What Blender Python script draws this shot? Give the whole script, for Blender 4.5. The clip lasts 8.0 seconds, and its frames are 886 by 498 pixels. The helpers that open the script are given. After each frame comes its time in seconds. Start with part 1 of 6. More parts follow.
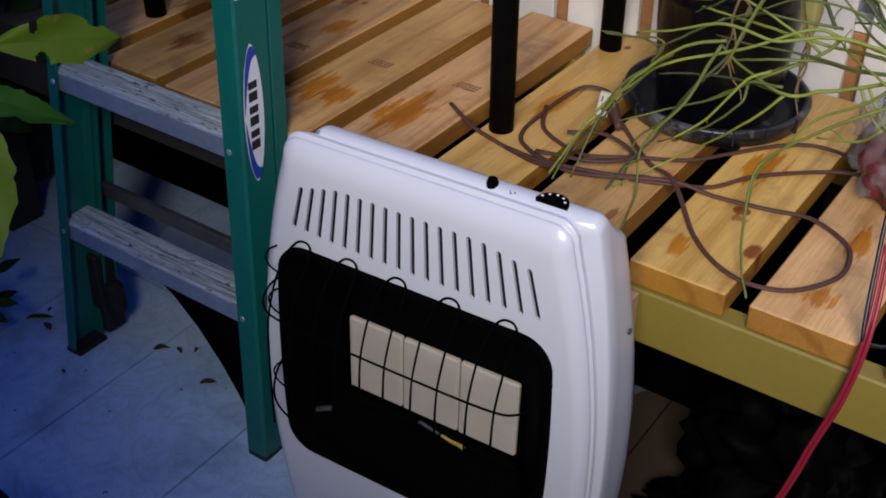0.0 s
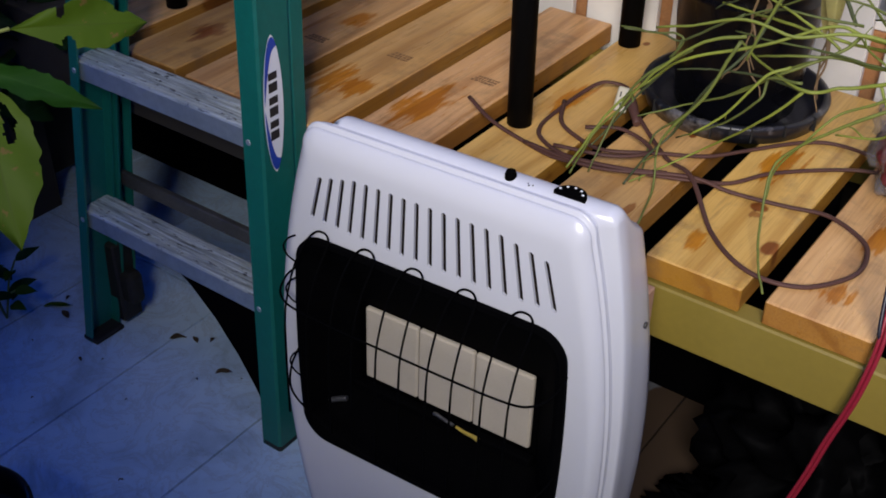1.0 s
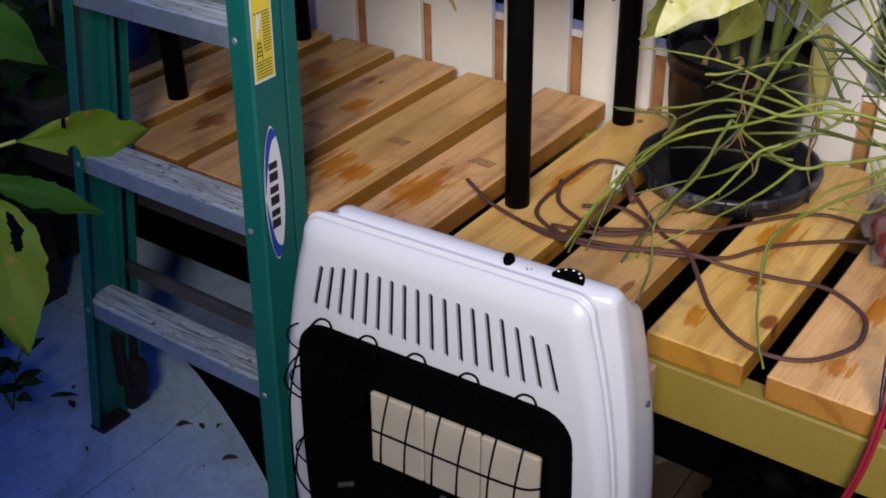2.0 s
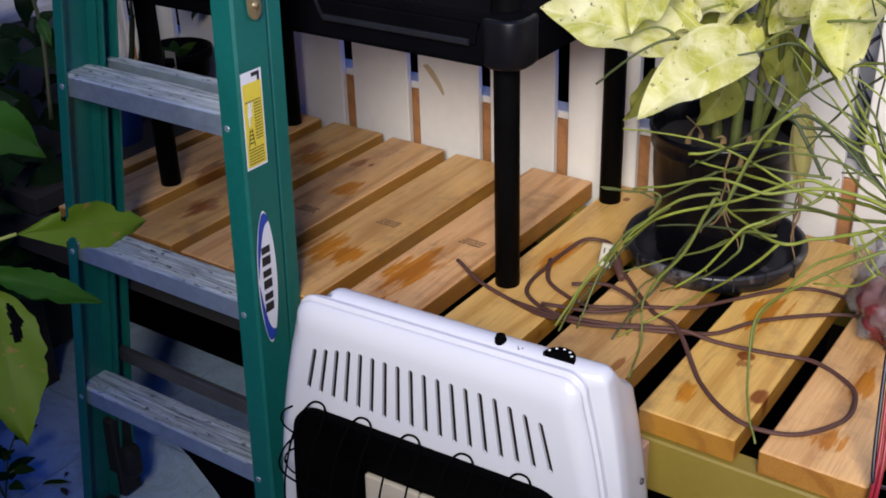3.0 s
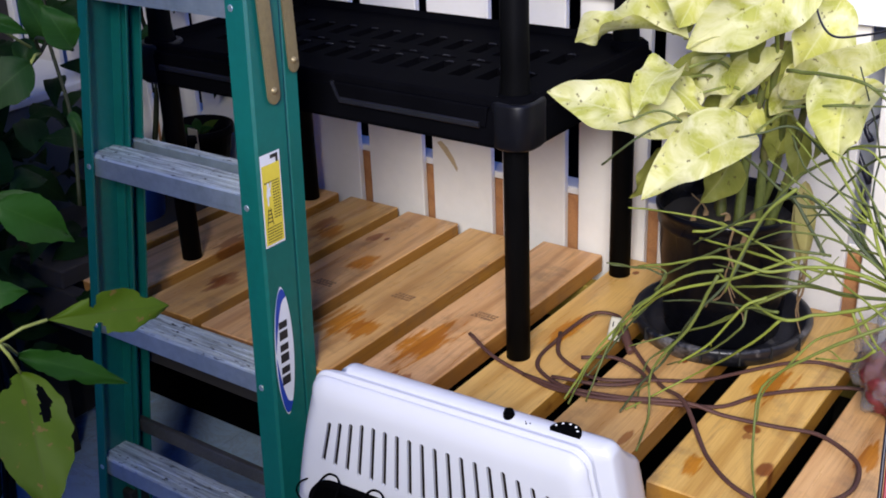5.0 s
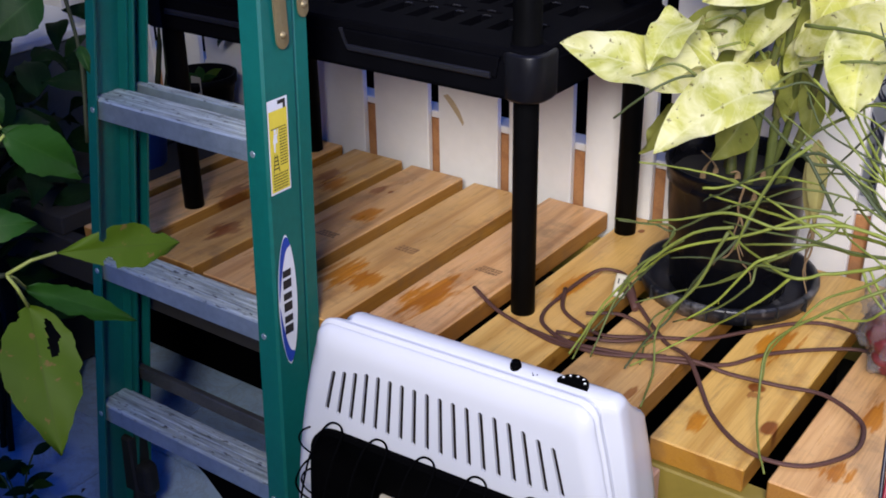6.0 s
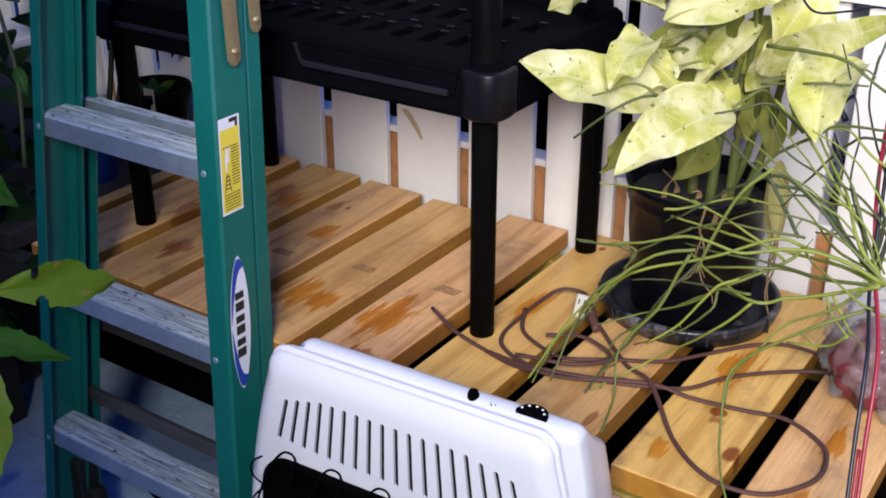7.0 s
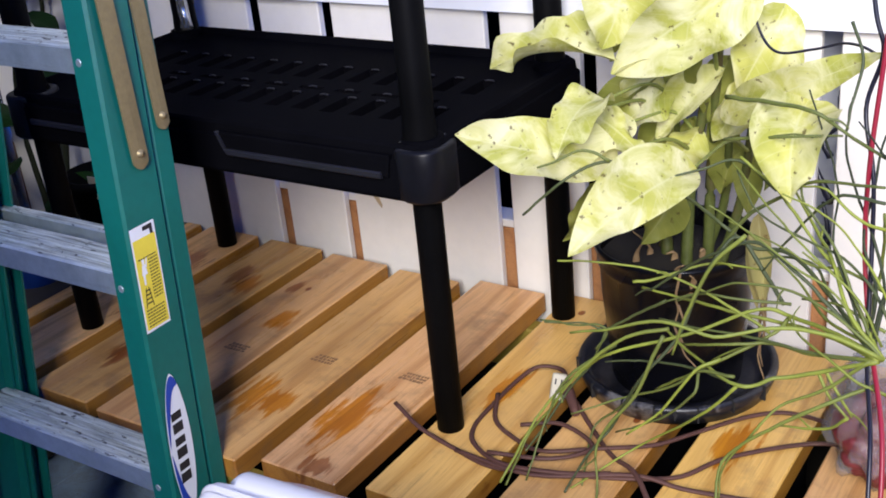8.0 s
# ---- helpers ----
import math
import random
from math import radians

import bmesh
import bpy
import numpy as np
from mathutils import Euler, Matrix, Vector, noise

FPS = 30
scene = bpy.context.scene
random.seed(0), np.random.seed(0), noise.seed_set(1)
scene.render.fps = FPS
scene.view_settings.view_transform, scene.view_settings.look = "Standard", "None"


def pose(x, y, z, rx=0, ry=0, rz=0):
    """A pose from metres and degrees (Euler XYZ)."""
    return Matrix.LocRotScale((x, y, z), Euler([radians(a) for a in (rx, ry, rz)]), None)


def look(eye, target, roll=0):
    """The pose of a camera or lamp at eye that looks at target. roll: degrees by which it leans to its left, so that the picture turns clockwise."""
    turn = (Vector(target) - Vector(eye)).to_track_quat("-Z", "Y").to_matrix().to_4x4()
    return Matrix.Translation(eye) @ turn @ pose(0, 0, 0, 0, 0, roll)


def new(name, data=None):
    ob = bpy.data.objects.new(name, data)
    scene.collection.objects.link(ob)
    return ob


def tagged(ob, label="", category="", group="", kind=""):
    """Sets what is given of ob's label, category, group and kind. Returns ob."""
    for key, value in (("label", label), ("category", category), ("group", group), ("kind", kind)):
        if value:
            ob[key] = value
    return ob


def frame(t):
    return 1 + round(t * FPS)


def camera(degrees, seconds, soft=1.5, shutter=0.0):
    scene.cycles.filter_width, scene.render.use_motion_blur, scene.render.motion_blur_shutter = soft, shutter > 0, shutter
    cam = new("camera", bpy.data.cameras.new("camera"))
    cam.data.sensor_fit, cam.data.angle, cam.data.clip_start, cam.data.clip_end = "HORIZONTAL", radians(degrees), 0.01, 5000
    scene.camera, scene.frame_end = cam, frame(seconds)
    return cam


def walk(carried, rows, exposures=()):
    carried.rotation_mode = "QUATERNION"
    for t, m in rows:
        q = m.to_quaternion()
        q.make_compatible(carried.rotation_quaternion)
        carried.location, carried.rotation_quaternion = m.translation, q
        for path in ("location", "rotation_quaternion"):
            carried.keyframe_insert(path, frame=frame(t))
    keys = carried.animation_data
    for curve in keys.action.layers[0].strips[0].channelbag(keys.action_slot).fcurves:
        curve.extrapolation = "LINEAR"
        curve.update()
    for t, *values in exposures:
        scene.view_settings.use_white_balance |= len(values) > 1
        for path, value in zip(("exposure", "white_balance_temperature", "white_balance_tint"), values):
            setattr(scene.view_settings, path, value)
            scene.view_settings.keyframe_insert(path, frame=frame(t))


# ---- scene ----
cam = camera(42.7, 8.0, soft=1.8)
PATH = [
    (0, (0.931, -1.811, 1.477), (-0.013, -0.467, 0.335), 0.3),
    (0.5, (0.932, -1.819, 1.468), (-0.043, -0.499, 0.325), 1.0),
    (0.8, (0.933, -1.821, 1.471), (-0.031, -0.489, 0.333), 0.9),
    (1, (0.933, -1.821, 1.474), (-0.029, -0.494, 0.329), 0.6),
    (1.2, (0.933, -1.816, 1.475), (-0.031, -0.493, 0.326), 0.7),
    (1.5, (0.933, -1.808, 1.477), (-0.048, -0.455, 0.378), 0.2),
    (1.8, (0.934, -1.817, 1.492), (-0.056, -0.453, 0.416), -0.3),
    (2, (0.94, -1.822, 1.499), (-0.068, -0.444, 0.458), -1.2),
    (2.2, (0.948, -1.821, 1.488), (-0.082, -0.413, 0.51), -0.9),
    (3.3, (0.949, -1.843, 1.527), (-0.081, -0.39, 0.617), -2.0),
    (3.5, (0.949, -1.848, 1.534), (-0.085, -0.391, 0.635), -1.9),
    (4, (0.965, -1.856, 1.544), (-0.13, -0.43, 0.667), -3.5),
    (4.5, (0.976, -1.862, 1.551), (-0.125, -0.425, 0.701), -3.8),
    (4.7, (0.981, -1.86, 1.553), (-0.108, -0.404, 0.721), -2.7),
    (5.8, (0.984, -1.861, 1.545), (-0.094, -0.385, 0.733), -2.2),
    (6, (0.963, -1.865, 1.53), (-0.1, -0.417, 0.651), -1.0),
    (6.5, (0.951, -1.856, 1.525), (-0.119, -0.426, 0.625), 0.1),
    (7, (0.942, -1.821, 1.536), (-0.069, -0.332, 0.663), -0.1),
    (7.2, (0.939, -1.798, 1.535), (-0.072, -0.319, 0.646), -0.8),
    (7.5, (0.934, -1.745, 1.534), (-0.116, -0.295, 0.644), -2.4),
    (7.8, (0.927, -1.663, 1.542), (-0.135, -0.202, 0.683), -4.7),
    (8, (0.922, -1.599, 1.552), (-0.127, -0.118, 0.711), -5.8),
]
walk(cam, [(t, look(eye, target, roll)) for t, eye, target, roll in PATH],
     exposures=[(0.0, -1.30, 6350, 8), (1.5, -1.14, 6600, 8), (2.2, -1.07, 6750, 7), (3.5, -0.82, 6330, 8), (6.0, -0.75, 6200, 9), (8.0, -0.62, 6180, 9)])

# ---- light ----
# daylight: a dim blue sky all round, and the bright open side of the porch to the south-east
world = bpy.data.worlds.new("world")
scene.world = world
world.use_nodes = True
wn = world.node_tree.nodes
sky = wn.new("ShaderNodeTexSky")
sky.sky_type = "NISHITA"
sky.sun_disc = False
sky.ozone_density, sky.dust_density, sky.altitude = 10.0, 0.0, 4000.0
sky.sun_elevation, sky.sun_rotation = radians(42), radians(125)
wn["Background"].inputs["Strength"].default_value = 0.36
blue = wn.new("ShaderNodeMix")
blue.data_type, blue.blend_type = "RGBA", "MULTIPLY"
blue.inputs[0].default_value = 1.0
blue.inputs[7].default_value = (0.21, 0.62, 1.52, 1)
world.node_tree.links.new(sky.outputs["Color"], blue.inputs[6])
world.node_tree.links.new(blue.outputs[2], wn["Background"].inputs["Color"])
day = bpy.data.lights.new("open_side_daylight", "AREA")
day.shape, day.size, day.size_y = "RECTANGLE", 2.8, 3.6
day.energy, day.color = 2000.0, (1.0, 0.935, 0.87)
opening = new("open_side_daylight", day)
opening.matrix_world = look((3.2, -6.6, 4.9), (0.1, -0.5, 0.9))


# ---- materials ----
def material(name, base, rough=0.6, metal=0.0, spec=0.5):
    m = bpy.data.materials.new(name)
    m.use_nodes = True
    b = m.node_tree.nodes["Principled BSDF"]
    b.inputs["Base Color"].default_value = (*base, 1)
    b.inputs["Roughness"].default_value = rough
    b.inputs["Metallic"].default_value = metal
    b.inputs["Specular IOR Level"].default_value = spec
    return m, m.node_tree.nodes, m.node_tree.links, b


def coords(n, l, scale=(1, 1, 1), world_space=False):
    c = n.new("ShaderNodeNewGeometry") if world_space else n.new("ShaderNodeTexCoord")
    mp = n.new("ShaderNodeMapping")
    mp.inputs["Scale"].default_value = scale
    l.new(c.outputs["Position" if world_space else "Object"], mp.inputs["Vector"])
    return mp


def noise_of(n, l, vec, scale, detail=4.0, rough=0.55, distort=0.0):
    t = n.new("ShaderNodeTexNoise")
    t.inputs["Scale"].default_value, t.inputs["Detail"].default_value = scale, detail
    t.inputs["Roughness"].default_value, t.inputs["Distortion"].default_value = rough, distort
    l.new(vec.outputs[0], t.inputs["Vector"])
    return t


def ramp(n, l, fac, stops):
    r = n.new("ShaderNodeValToRGB")
    while len(r.color_ramp.elements) < len(stops):
        r.color_ramp.elements.new(0.5)
    for e, (at, c) in zip(r.color_ramp.elements, stops):
        e.position, e.color = at, (*c, 1) if len(c) == 3 else c
    l.new(fac, r.inputs["Fac"])
    return r


def mix(n, l, a, b, fac, mode="MIX"):
    m = n.new("ShaderNodeMix")
    m.data_type, m.blend_type = "RGBA", mode
    for sock, v in ((m.inputs[0], fac), (m.inputs[6], a), (m.inputs[7], b)):
        if isinstance(v, (int, float)):
            sock.default_value = v
        elif isinstance(v, tuple):
            sock.default_value = (*v, 1)
        else:
            l.new(v, sock)
    return m.outputs[2]


def bump(n, l, b, height, strength=0.2, dist=0.002):
    k = n.new("ShaderNodeBump")
    k.inputs["Strength"].default_value, k.inputs["Distance"].default_value = strength, dist
    l.new(height, k.inputs["Height"])
    l.new(k.outputs[0], b.inputs["Normal"])


def speckled(name, base, rough=0.6, metal=0.0, scale=30.0, spread=0.25, relief=0.15, spec=0.5, dirt=None, dirt_at=(0.62, 0.75)):
    """Plain surface with a coarse and a fine variation, and dirt where a colour is given."""
    m, n, l, b = material(name, base, rough, metal, spec)
    v = coords(n, l)
    lo, hi = tuple(c * (1 - spread) for c in base), tuple(min(1, c * (1 + spread)) for c in base)
    big, fine = noise_of(n, l, v, scale * 0.2, 3), noise_of(n, l, v, scale * 4, 4)
    c = ramp(n, l, big.outputs["Fac"], [(0.3, lo), (0.7, hi)]).outputs["Color"]
    c = mix(n, l, c, ramp(n, l, fine.outputs["Fac"], [(0.3, lo), (0.7, hi)]).outputs["Color"], 0.35)
    if dirt:
        d = noise_of(n, l, v, scale * 0.5, 6, 0.7)
        c = mix(n, l, c, dirt, ramp(n, l, d.outputs["Fac"], [(dirt_at[0], (0, 0, 0)), (dirt_at[1], (1, 1, 1))]).outputs["Color"])
    l.new(c, b.inputs["Base Color"])
    r = n.new("ShaderNodeMapRange")
    r.inputs["To Min"].default_value, r.inputs["To Max"].default_value = max(0.03, rough - 0.1), min(1, rough + 0.12)
    l.new(big.outputs["Fac"], r.inputs["Value"])
    l.new(r.outputs[0], b.inputs["Roughness"])
    bump(n, l, b, fine.outputs["Fac"], relief, 0.001)
    return m


STAINS = [(-0.27, -0.49, 0.045, 0.085), (-0.215, -0.49, 0.035, 0.05), (-0.09, -0.47, 0.05, 0.11), (-0.40, -0.27, 0.03, 0.05),
          (0.10, -0.30, 0.025, 0.09), (0.45, -0.56, 0.02, 0.04), (0.47, -0.30, 0.035, 0.07), (0.655, -0.57, 0.03, 0.035),
          (-0.56, -0.18, 0.04, 0.05), (-0.60, -0.48, 0.03, 0.04), (0.66, -0.42, 0.02, 0.05)]


DARK_MARKS = [(-0.59, -0.475, 0.035, 0.06), (-0.60, -0.155, 0.035, 0.05), (-0.50, -0.30, 0.012, 0.03), (-0.46, -0.155, 0.018, 0.03), (-0.71, -0.33, 0.05, 0.09), (-0.75, -0.15, 0.05, 0.08),
              (-0.05, -0.60, 0.03, 0.03), (0.497, -0.452, 0.013, 0.013), (-0.41, -0.55, 0.03, 0.03), (0.20, -0.52, 0.02, 0.04), (0.34, -0.55, 0.012, 0.03)]


KNOTS = [(0.491, -0.431, 0.015, 0.013), (0.018, -0.155, 0.007, 0.009), (0.320, -0.296, 0.006, 0.008), (0.327, -0.273, 0.005, 0.007), (0.095, -0.030, 0.007, 0.009),
         (0.545, -0.520, 0.012, 0.022), (-0.430, -0.150, 0.006, 0.009), (-0.640, -0.270, 0.006, 0.010), (0.560, -0.250, 0.006, 0.008), (0.660, -0.300, 0.008, 0.011)]


def wood(name, pale, dark, stain=None, rough=0.5, knots=True, side_tone=None):
    """Sawn softwood: rings stretched along the board, knots, grey handling marks and resin stains."""
    m, n, l, b = material(name, pale, rough)
    tc, info = n.new("ShaderNodeTexCoord"), n.new("ShaderNodeObjectInfo")
    off = n.new("ShaderNodeVectorMath")
    off.operation = "MULTIPLY_ADD"
    off.inputs[1].default_value = (7.3, 3.1, 5.7)
    l.new(info.outputs["Random"], off.inputs[0])
    l.new(tc.outputs["Object"], off.inputs[2])
    st = n.new("ShaderNodeMapping")
    st.inputs["Scale"].default_value = (1, 0.09, 1)
    l.new(off.outputs[0], st.inputs["Vector"])
    wav = n.new("ShaderNodeTexWave")
    wav.wave_type, wav.rings_direction = "RINGS", "Y"
    wav.inputs["Scale"].default_value, wav.inputs["Distortion"].default_value = 6, 9.0
    wav.inputs["Detail"].default_value, wav.inputs["Detail Scale"].default_value = 3, 1.2
    l.new(st.outputs[0], wav.inputs["Vector"])
    c = ramp(n, l, wav.outputs["Fac"], [(0.1, pale), (0.75, tuple(0.9 * p + 0.1 * d for p, d in zip(pale, dark))), (0.97, tuple(0.52 * p + 0.48 * d for p, d in zip(pale, dark)))]).outputs["Color"]
    fib = n.new("ShaderNodeMapping")
    fib.inputs["Scale"].default_value = (1, 0.025, 1)
    l.new(off.outputs[0], fib.inputs["Vector"])
    fibre = noise_of(n, l, fib, 420, 3)
    c = mix(n, l, c, ramp(n, l, fibre.outputs["Fac"], [(0.3, dark), (0.6, (1, 1, 1))]).outputs["Color"], 0.30, "MULTIPLY")
    tone = noise_of(n, l, st, 9, 3)
    c = mix(n, l, c, dark, ramp(n, l, tone.outputs["Fac"], [(0.45, (0, 0, 0)), (0.8, (0.42, 0.42, 0.42))]).outputs["Color"])
    if side_tone:
        # sawn sides and ends keep the golden hue that the tops have lost; their shade is painted in as a darker tone
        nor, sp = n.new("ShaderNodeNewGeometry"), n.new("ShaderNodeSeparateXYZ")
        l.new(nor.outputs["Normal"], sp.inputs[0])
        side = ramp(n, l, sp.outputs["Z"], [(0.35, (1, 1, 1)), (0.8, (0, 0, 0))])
        c = mix(n, l, c, mix(n, l, c, tuple(f / p for f, p in zip(side_tone, pale)), 1.0, "MULTIPLY"), side.outputs["Color"])
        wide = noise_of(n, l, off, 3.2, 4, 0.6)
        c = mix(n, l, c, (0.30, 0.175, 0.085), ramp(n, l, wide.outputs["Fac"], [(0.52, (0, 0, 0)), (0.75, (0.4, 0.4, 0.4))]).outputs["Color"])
    per = n.new("ShaderNodeMapRange")
    per.inputs["To Min"].default_value, per.inputs["To Max"].default_value = 0.82, 1.10
    l.new(info.outputs["Random"], per.inputs["Value"])
    c = mix(n, l, c, per.outputs[0], 1.0, "MULTIPLY")
    # each board has its own cast, from straw yellow to weathered pink-brown
    pick = n.new("ShaderNodeMath")
    pick.operation = "FRACT"
    far = n.new("ShaderNodeMath")
    far.operation = "MULTIPLY"
    far.inputs[1].default_value = 17.31
    l.new(info.outputs["Random"], far.inputs[0])
    l.new(far.outputs[0], pick.inputs[0])
    cast = ramp(n, l, pick.outputs[0], [(0.0, (1.08, 1.05, 0.86)), (0.5, (1.05, 1.03, 1.03)), (1.0, (0.98, 0.92, 1.04))])
    c = mix(n, l, c, cast.outputs["Color"], 1.0, "MULTIPLY")
    # fine dark streaks and specks along the grain
    thin = n.new("ShaderNodeMapping")
    thin.inputs["Scale"].default_value = (1, 0.06, 1)
    l.new(off.outputs[0], thin.inputs["Vector"])
    streak = noise_of(n, l, thin, 90, 4, 0.7)
    c = mix(n, l, c, (0.20, 0.10, 0.045), ramp(n, l, streak.outputs["Fac"], [(0.57, (0, 0, 0)), (0.76, (0.55, 0.55, 0.55))]).outputs["Color"])
    grime = noise_of(n, l, off, 11, 6, 0.65)
    c = mix(n, l, c, (0.17, 0.10, 0.055), ramp(n, l, grime.outputs["Fac"], [(0.53, (0, 0, 0)), (0.76, (0.66, 0.66, 0.66))]).outputs["Color"])
    if knots:
        vor = n.new("ShaderNodeTexVoronoi")
        vor.inputs["Scale"].default_value = 4.6
        vm = n.new("ShaderNodeMapping")
        vm.inputs["Scale"].default_value = (1, 0.75, 0.3)
        l.new(off.outputs[0], vm.inputs["Vector"])
        l.new(vm.outputs[0], vor.inputs["Vector"])
        k = ramp(n, l, vor.outputs["Distance"], [(0.035, (1, 1, 1)), (0.075, (0, 0, 0))])
        c = mix(n, l, c, (0.19, 0.075, 0.028), k.outputs["Color"])
    if stain:
        geo = n.new("ShaderNodeNewGeometry")
        wob = n.new("ShaderNodeMapping")
        wob.inputs["Scale"].default_value = (95, 11, 20)
        l.new(geo.outputs["Position"], wob.inputs["Vector"])
        edge = noise_of(n, l, wob, 1.0, 5, 0.6)
        sheen = n.new("ShaderNodeMapRange")
        sheen.inputs["From Min"].default_value, sheen.inputs["From Max"].default_value = 0.35, 0.65
        sheen.inputs["To Min"].default_value, sheen.inputs["To Max"].default_value = 0.24, 0.6
        l.new(noise_of(n, l, st, 30, 5, 0.6).outputs["Fac"], sheen.inputs["Value"])
        l.new(sheen.outputs[0], b.inputs["Roughness"])
        for group, tint, at_most, ragged, outer, inner in ((stain, (0.74, 0.47, 0.09), 0.98, 2.6, 2.08, 1.82), (DARK_MARKS, (0.42, 0.22, 0.12), 0.75, 2.6, 2.08, 1.82), (KNOTS, (0.34, 0.15, 0.07), 0.95, 0.6, 1.35, 1.05)):
            total = None
            for x, y, rx, ry in group:
                sub = n.new("ShaderNodeVectorMath")
                sub.operation = "SUBTRACT"
                sub.inputs[1].default_value = (x, y, 0.586)
                l.new(geo.outputs["Position"], sub.inputs[0])
                sc = n.new("ShaderNodeVectorMath")
                sc.operation = "DIVIDE"
                sc.inputs[1].default_value = (rx, ry, 0.05)
                l.new(sub.outputs[0], sc.inputs[0])
                le = n.new("ShaderNodeVectorMath")
                le.operation = "LENGTH"
                l.new(sc.outputs[0], le.inputs[0])
                mn = n.new("ShaderNodeMath")
                mn.operation = "MINIMUM"
                l.new(le.outputs["Value"], mn.inputs[0])
                if total is None:
                    mn.inputs[1].default_value = 9
                else:
                    l.new(total, mn.inputs[1])
                total = mn.outputs[0]
            ad = n.new("ShaderNodeMath")
            ad.operation = "MULTIPLY_ADD"
            ad.inputs[1].default_value = ragged
            l.new(edge.outputs["Fac"], ad.inputs[0])
            l.new(total, ad.inputs[2])
            mr = n.new("ShaderNodeMapRange")
            mr.inputs["From Min"].default_value, mr.inputs["From Max"].default_value = outer, inner
            l.new(ad.outputs[0], mr.inputs["Value"])
            c = mix(n, l, c, mix(n, l, c, tint, at_most, "MULTIPLY"), mr.outputs[0])
    l.new(c, b.inputs["Base Color"])
    bump(n, l, b, fibre.outputs["Fac"], 0.25, 0.0008)
    return m


def floor_material():
    m, n, l, b = material("floor_tile", (0.5, 0.52, 0.55), 0.35)
    v = coords(n, l, world_space=True)
    cloud, vein, fine = noise_of(n, l, v, 5, 6, 0.6, 0.8), noise_of(n, l, v, 9, 8, 0.7, 1.6), noise_of(n, l, v, 160, 3)
    c = ramp(n, l, cloud.outputs["Fac"], [(0.3, (0.29, 0.40, 0.54)), (0.5, (0.47, 0.64, 0.84)), (0.7, (0.56, 0.72, 0.90))]).outputs["Color"]
    c = mix(n, l, c, (0.24, 0.26, 0.30), ramp(n, l, vein.outputs["Fac"], [(0.46, (0, 0, 0)), (0.5, (0.3, 0.3, 0.3)), (0.54, (0, 0, 0))]).outputs["Color"])
    c = mix(n, l, c, (0.12, 0.11, 0.10), ramp(n, l, fine.outputs["Fac"], [(0.66, (0, 0, 0)), (0.74, (0.6, 0.6, 0.6))]).outputs["Color"])
    # trodden brown dirt beside the heater, made darker to carry the shade there
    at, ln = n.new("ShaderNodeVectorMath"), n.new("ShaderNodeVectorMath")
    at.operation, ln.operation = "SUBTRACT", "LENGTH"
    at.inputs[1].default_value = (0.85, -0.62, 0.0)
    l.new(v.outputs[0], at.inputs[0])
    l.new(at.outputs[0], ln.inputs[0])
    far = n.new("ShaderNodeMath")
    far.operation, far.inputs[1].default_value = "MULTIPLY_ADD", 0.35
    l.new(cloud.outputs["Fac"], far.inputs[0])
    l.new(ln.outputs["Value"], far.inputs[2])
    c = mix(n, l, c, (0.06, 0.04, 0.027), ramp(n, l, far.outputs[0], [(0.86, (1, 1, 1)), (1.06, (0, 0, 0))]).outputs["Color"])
    l.new(c, b.inputs["Base Color"])
    bump(n, l, b, cloud.outputs["Fac"], 0.08, 0.002)
    return m


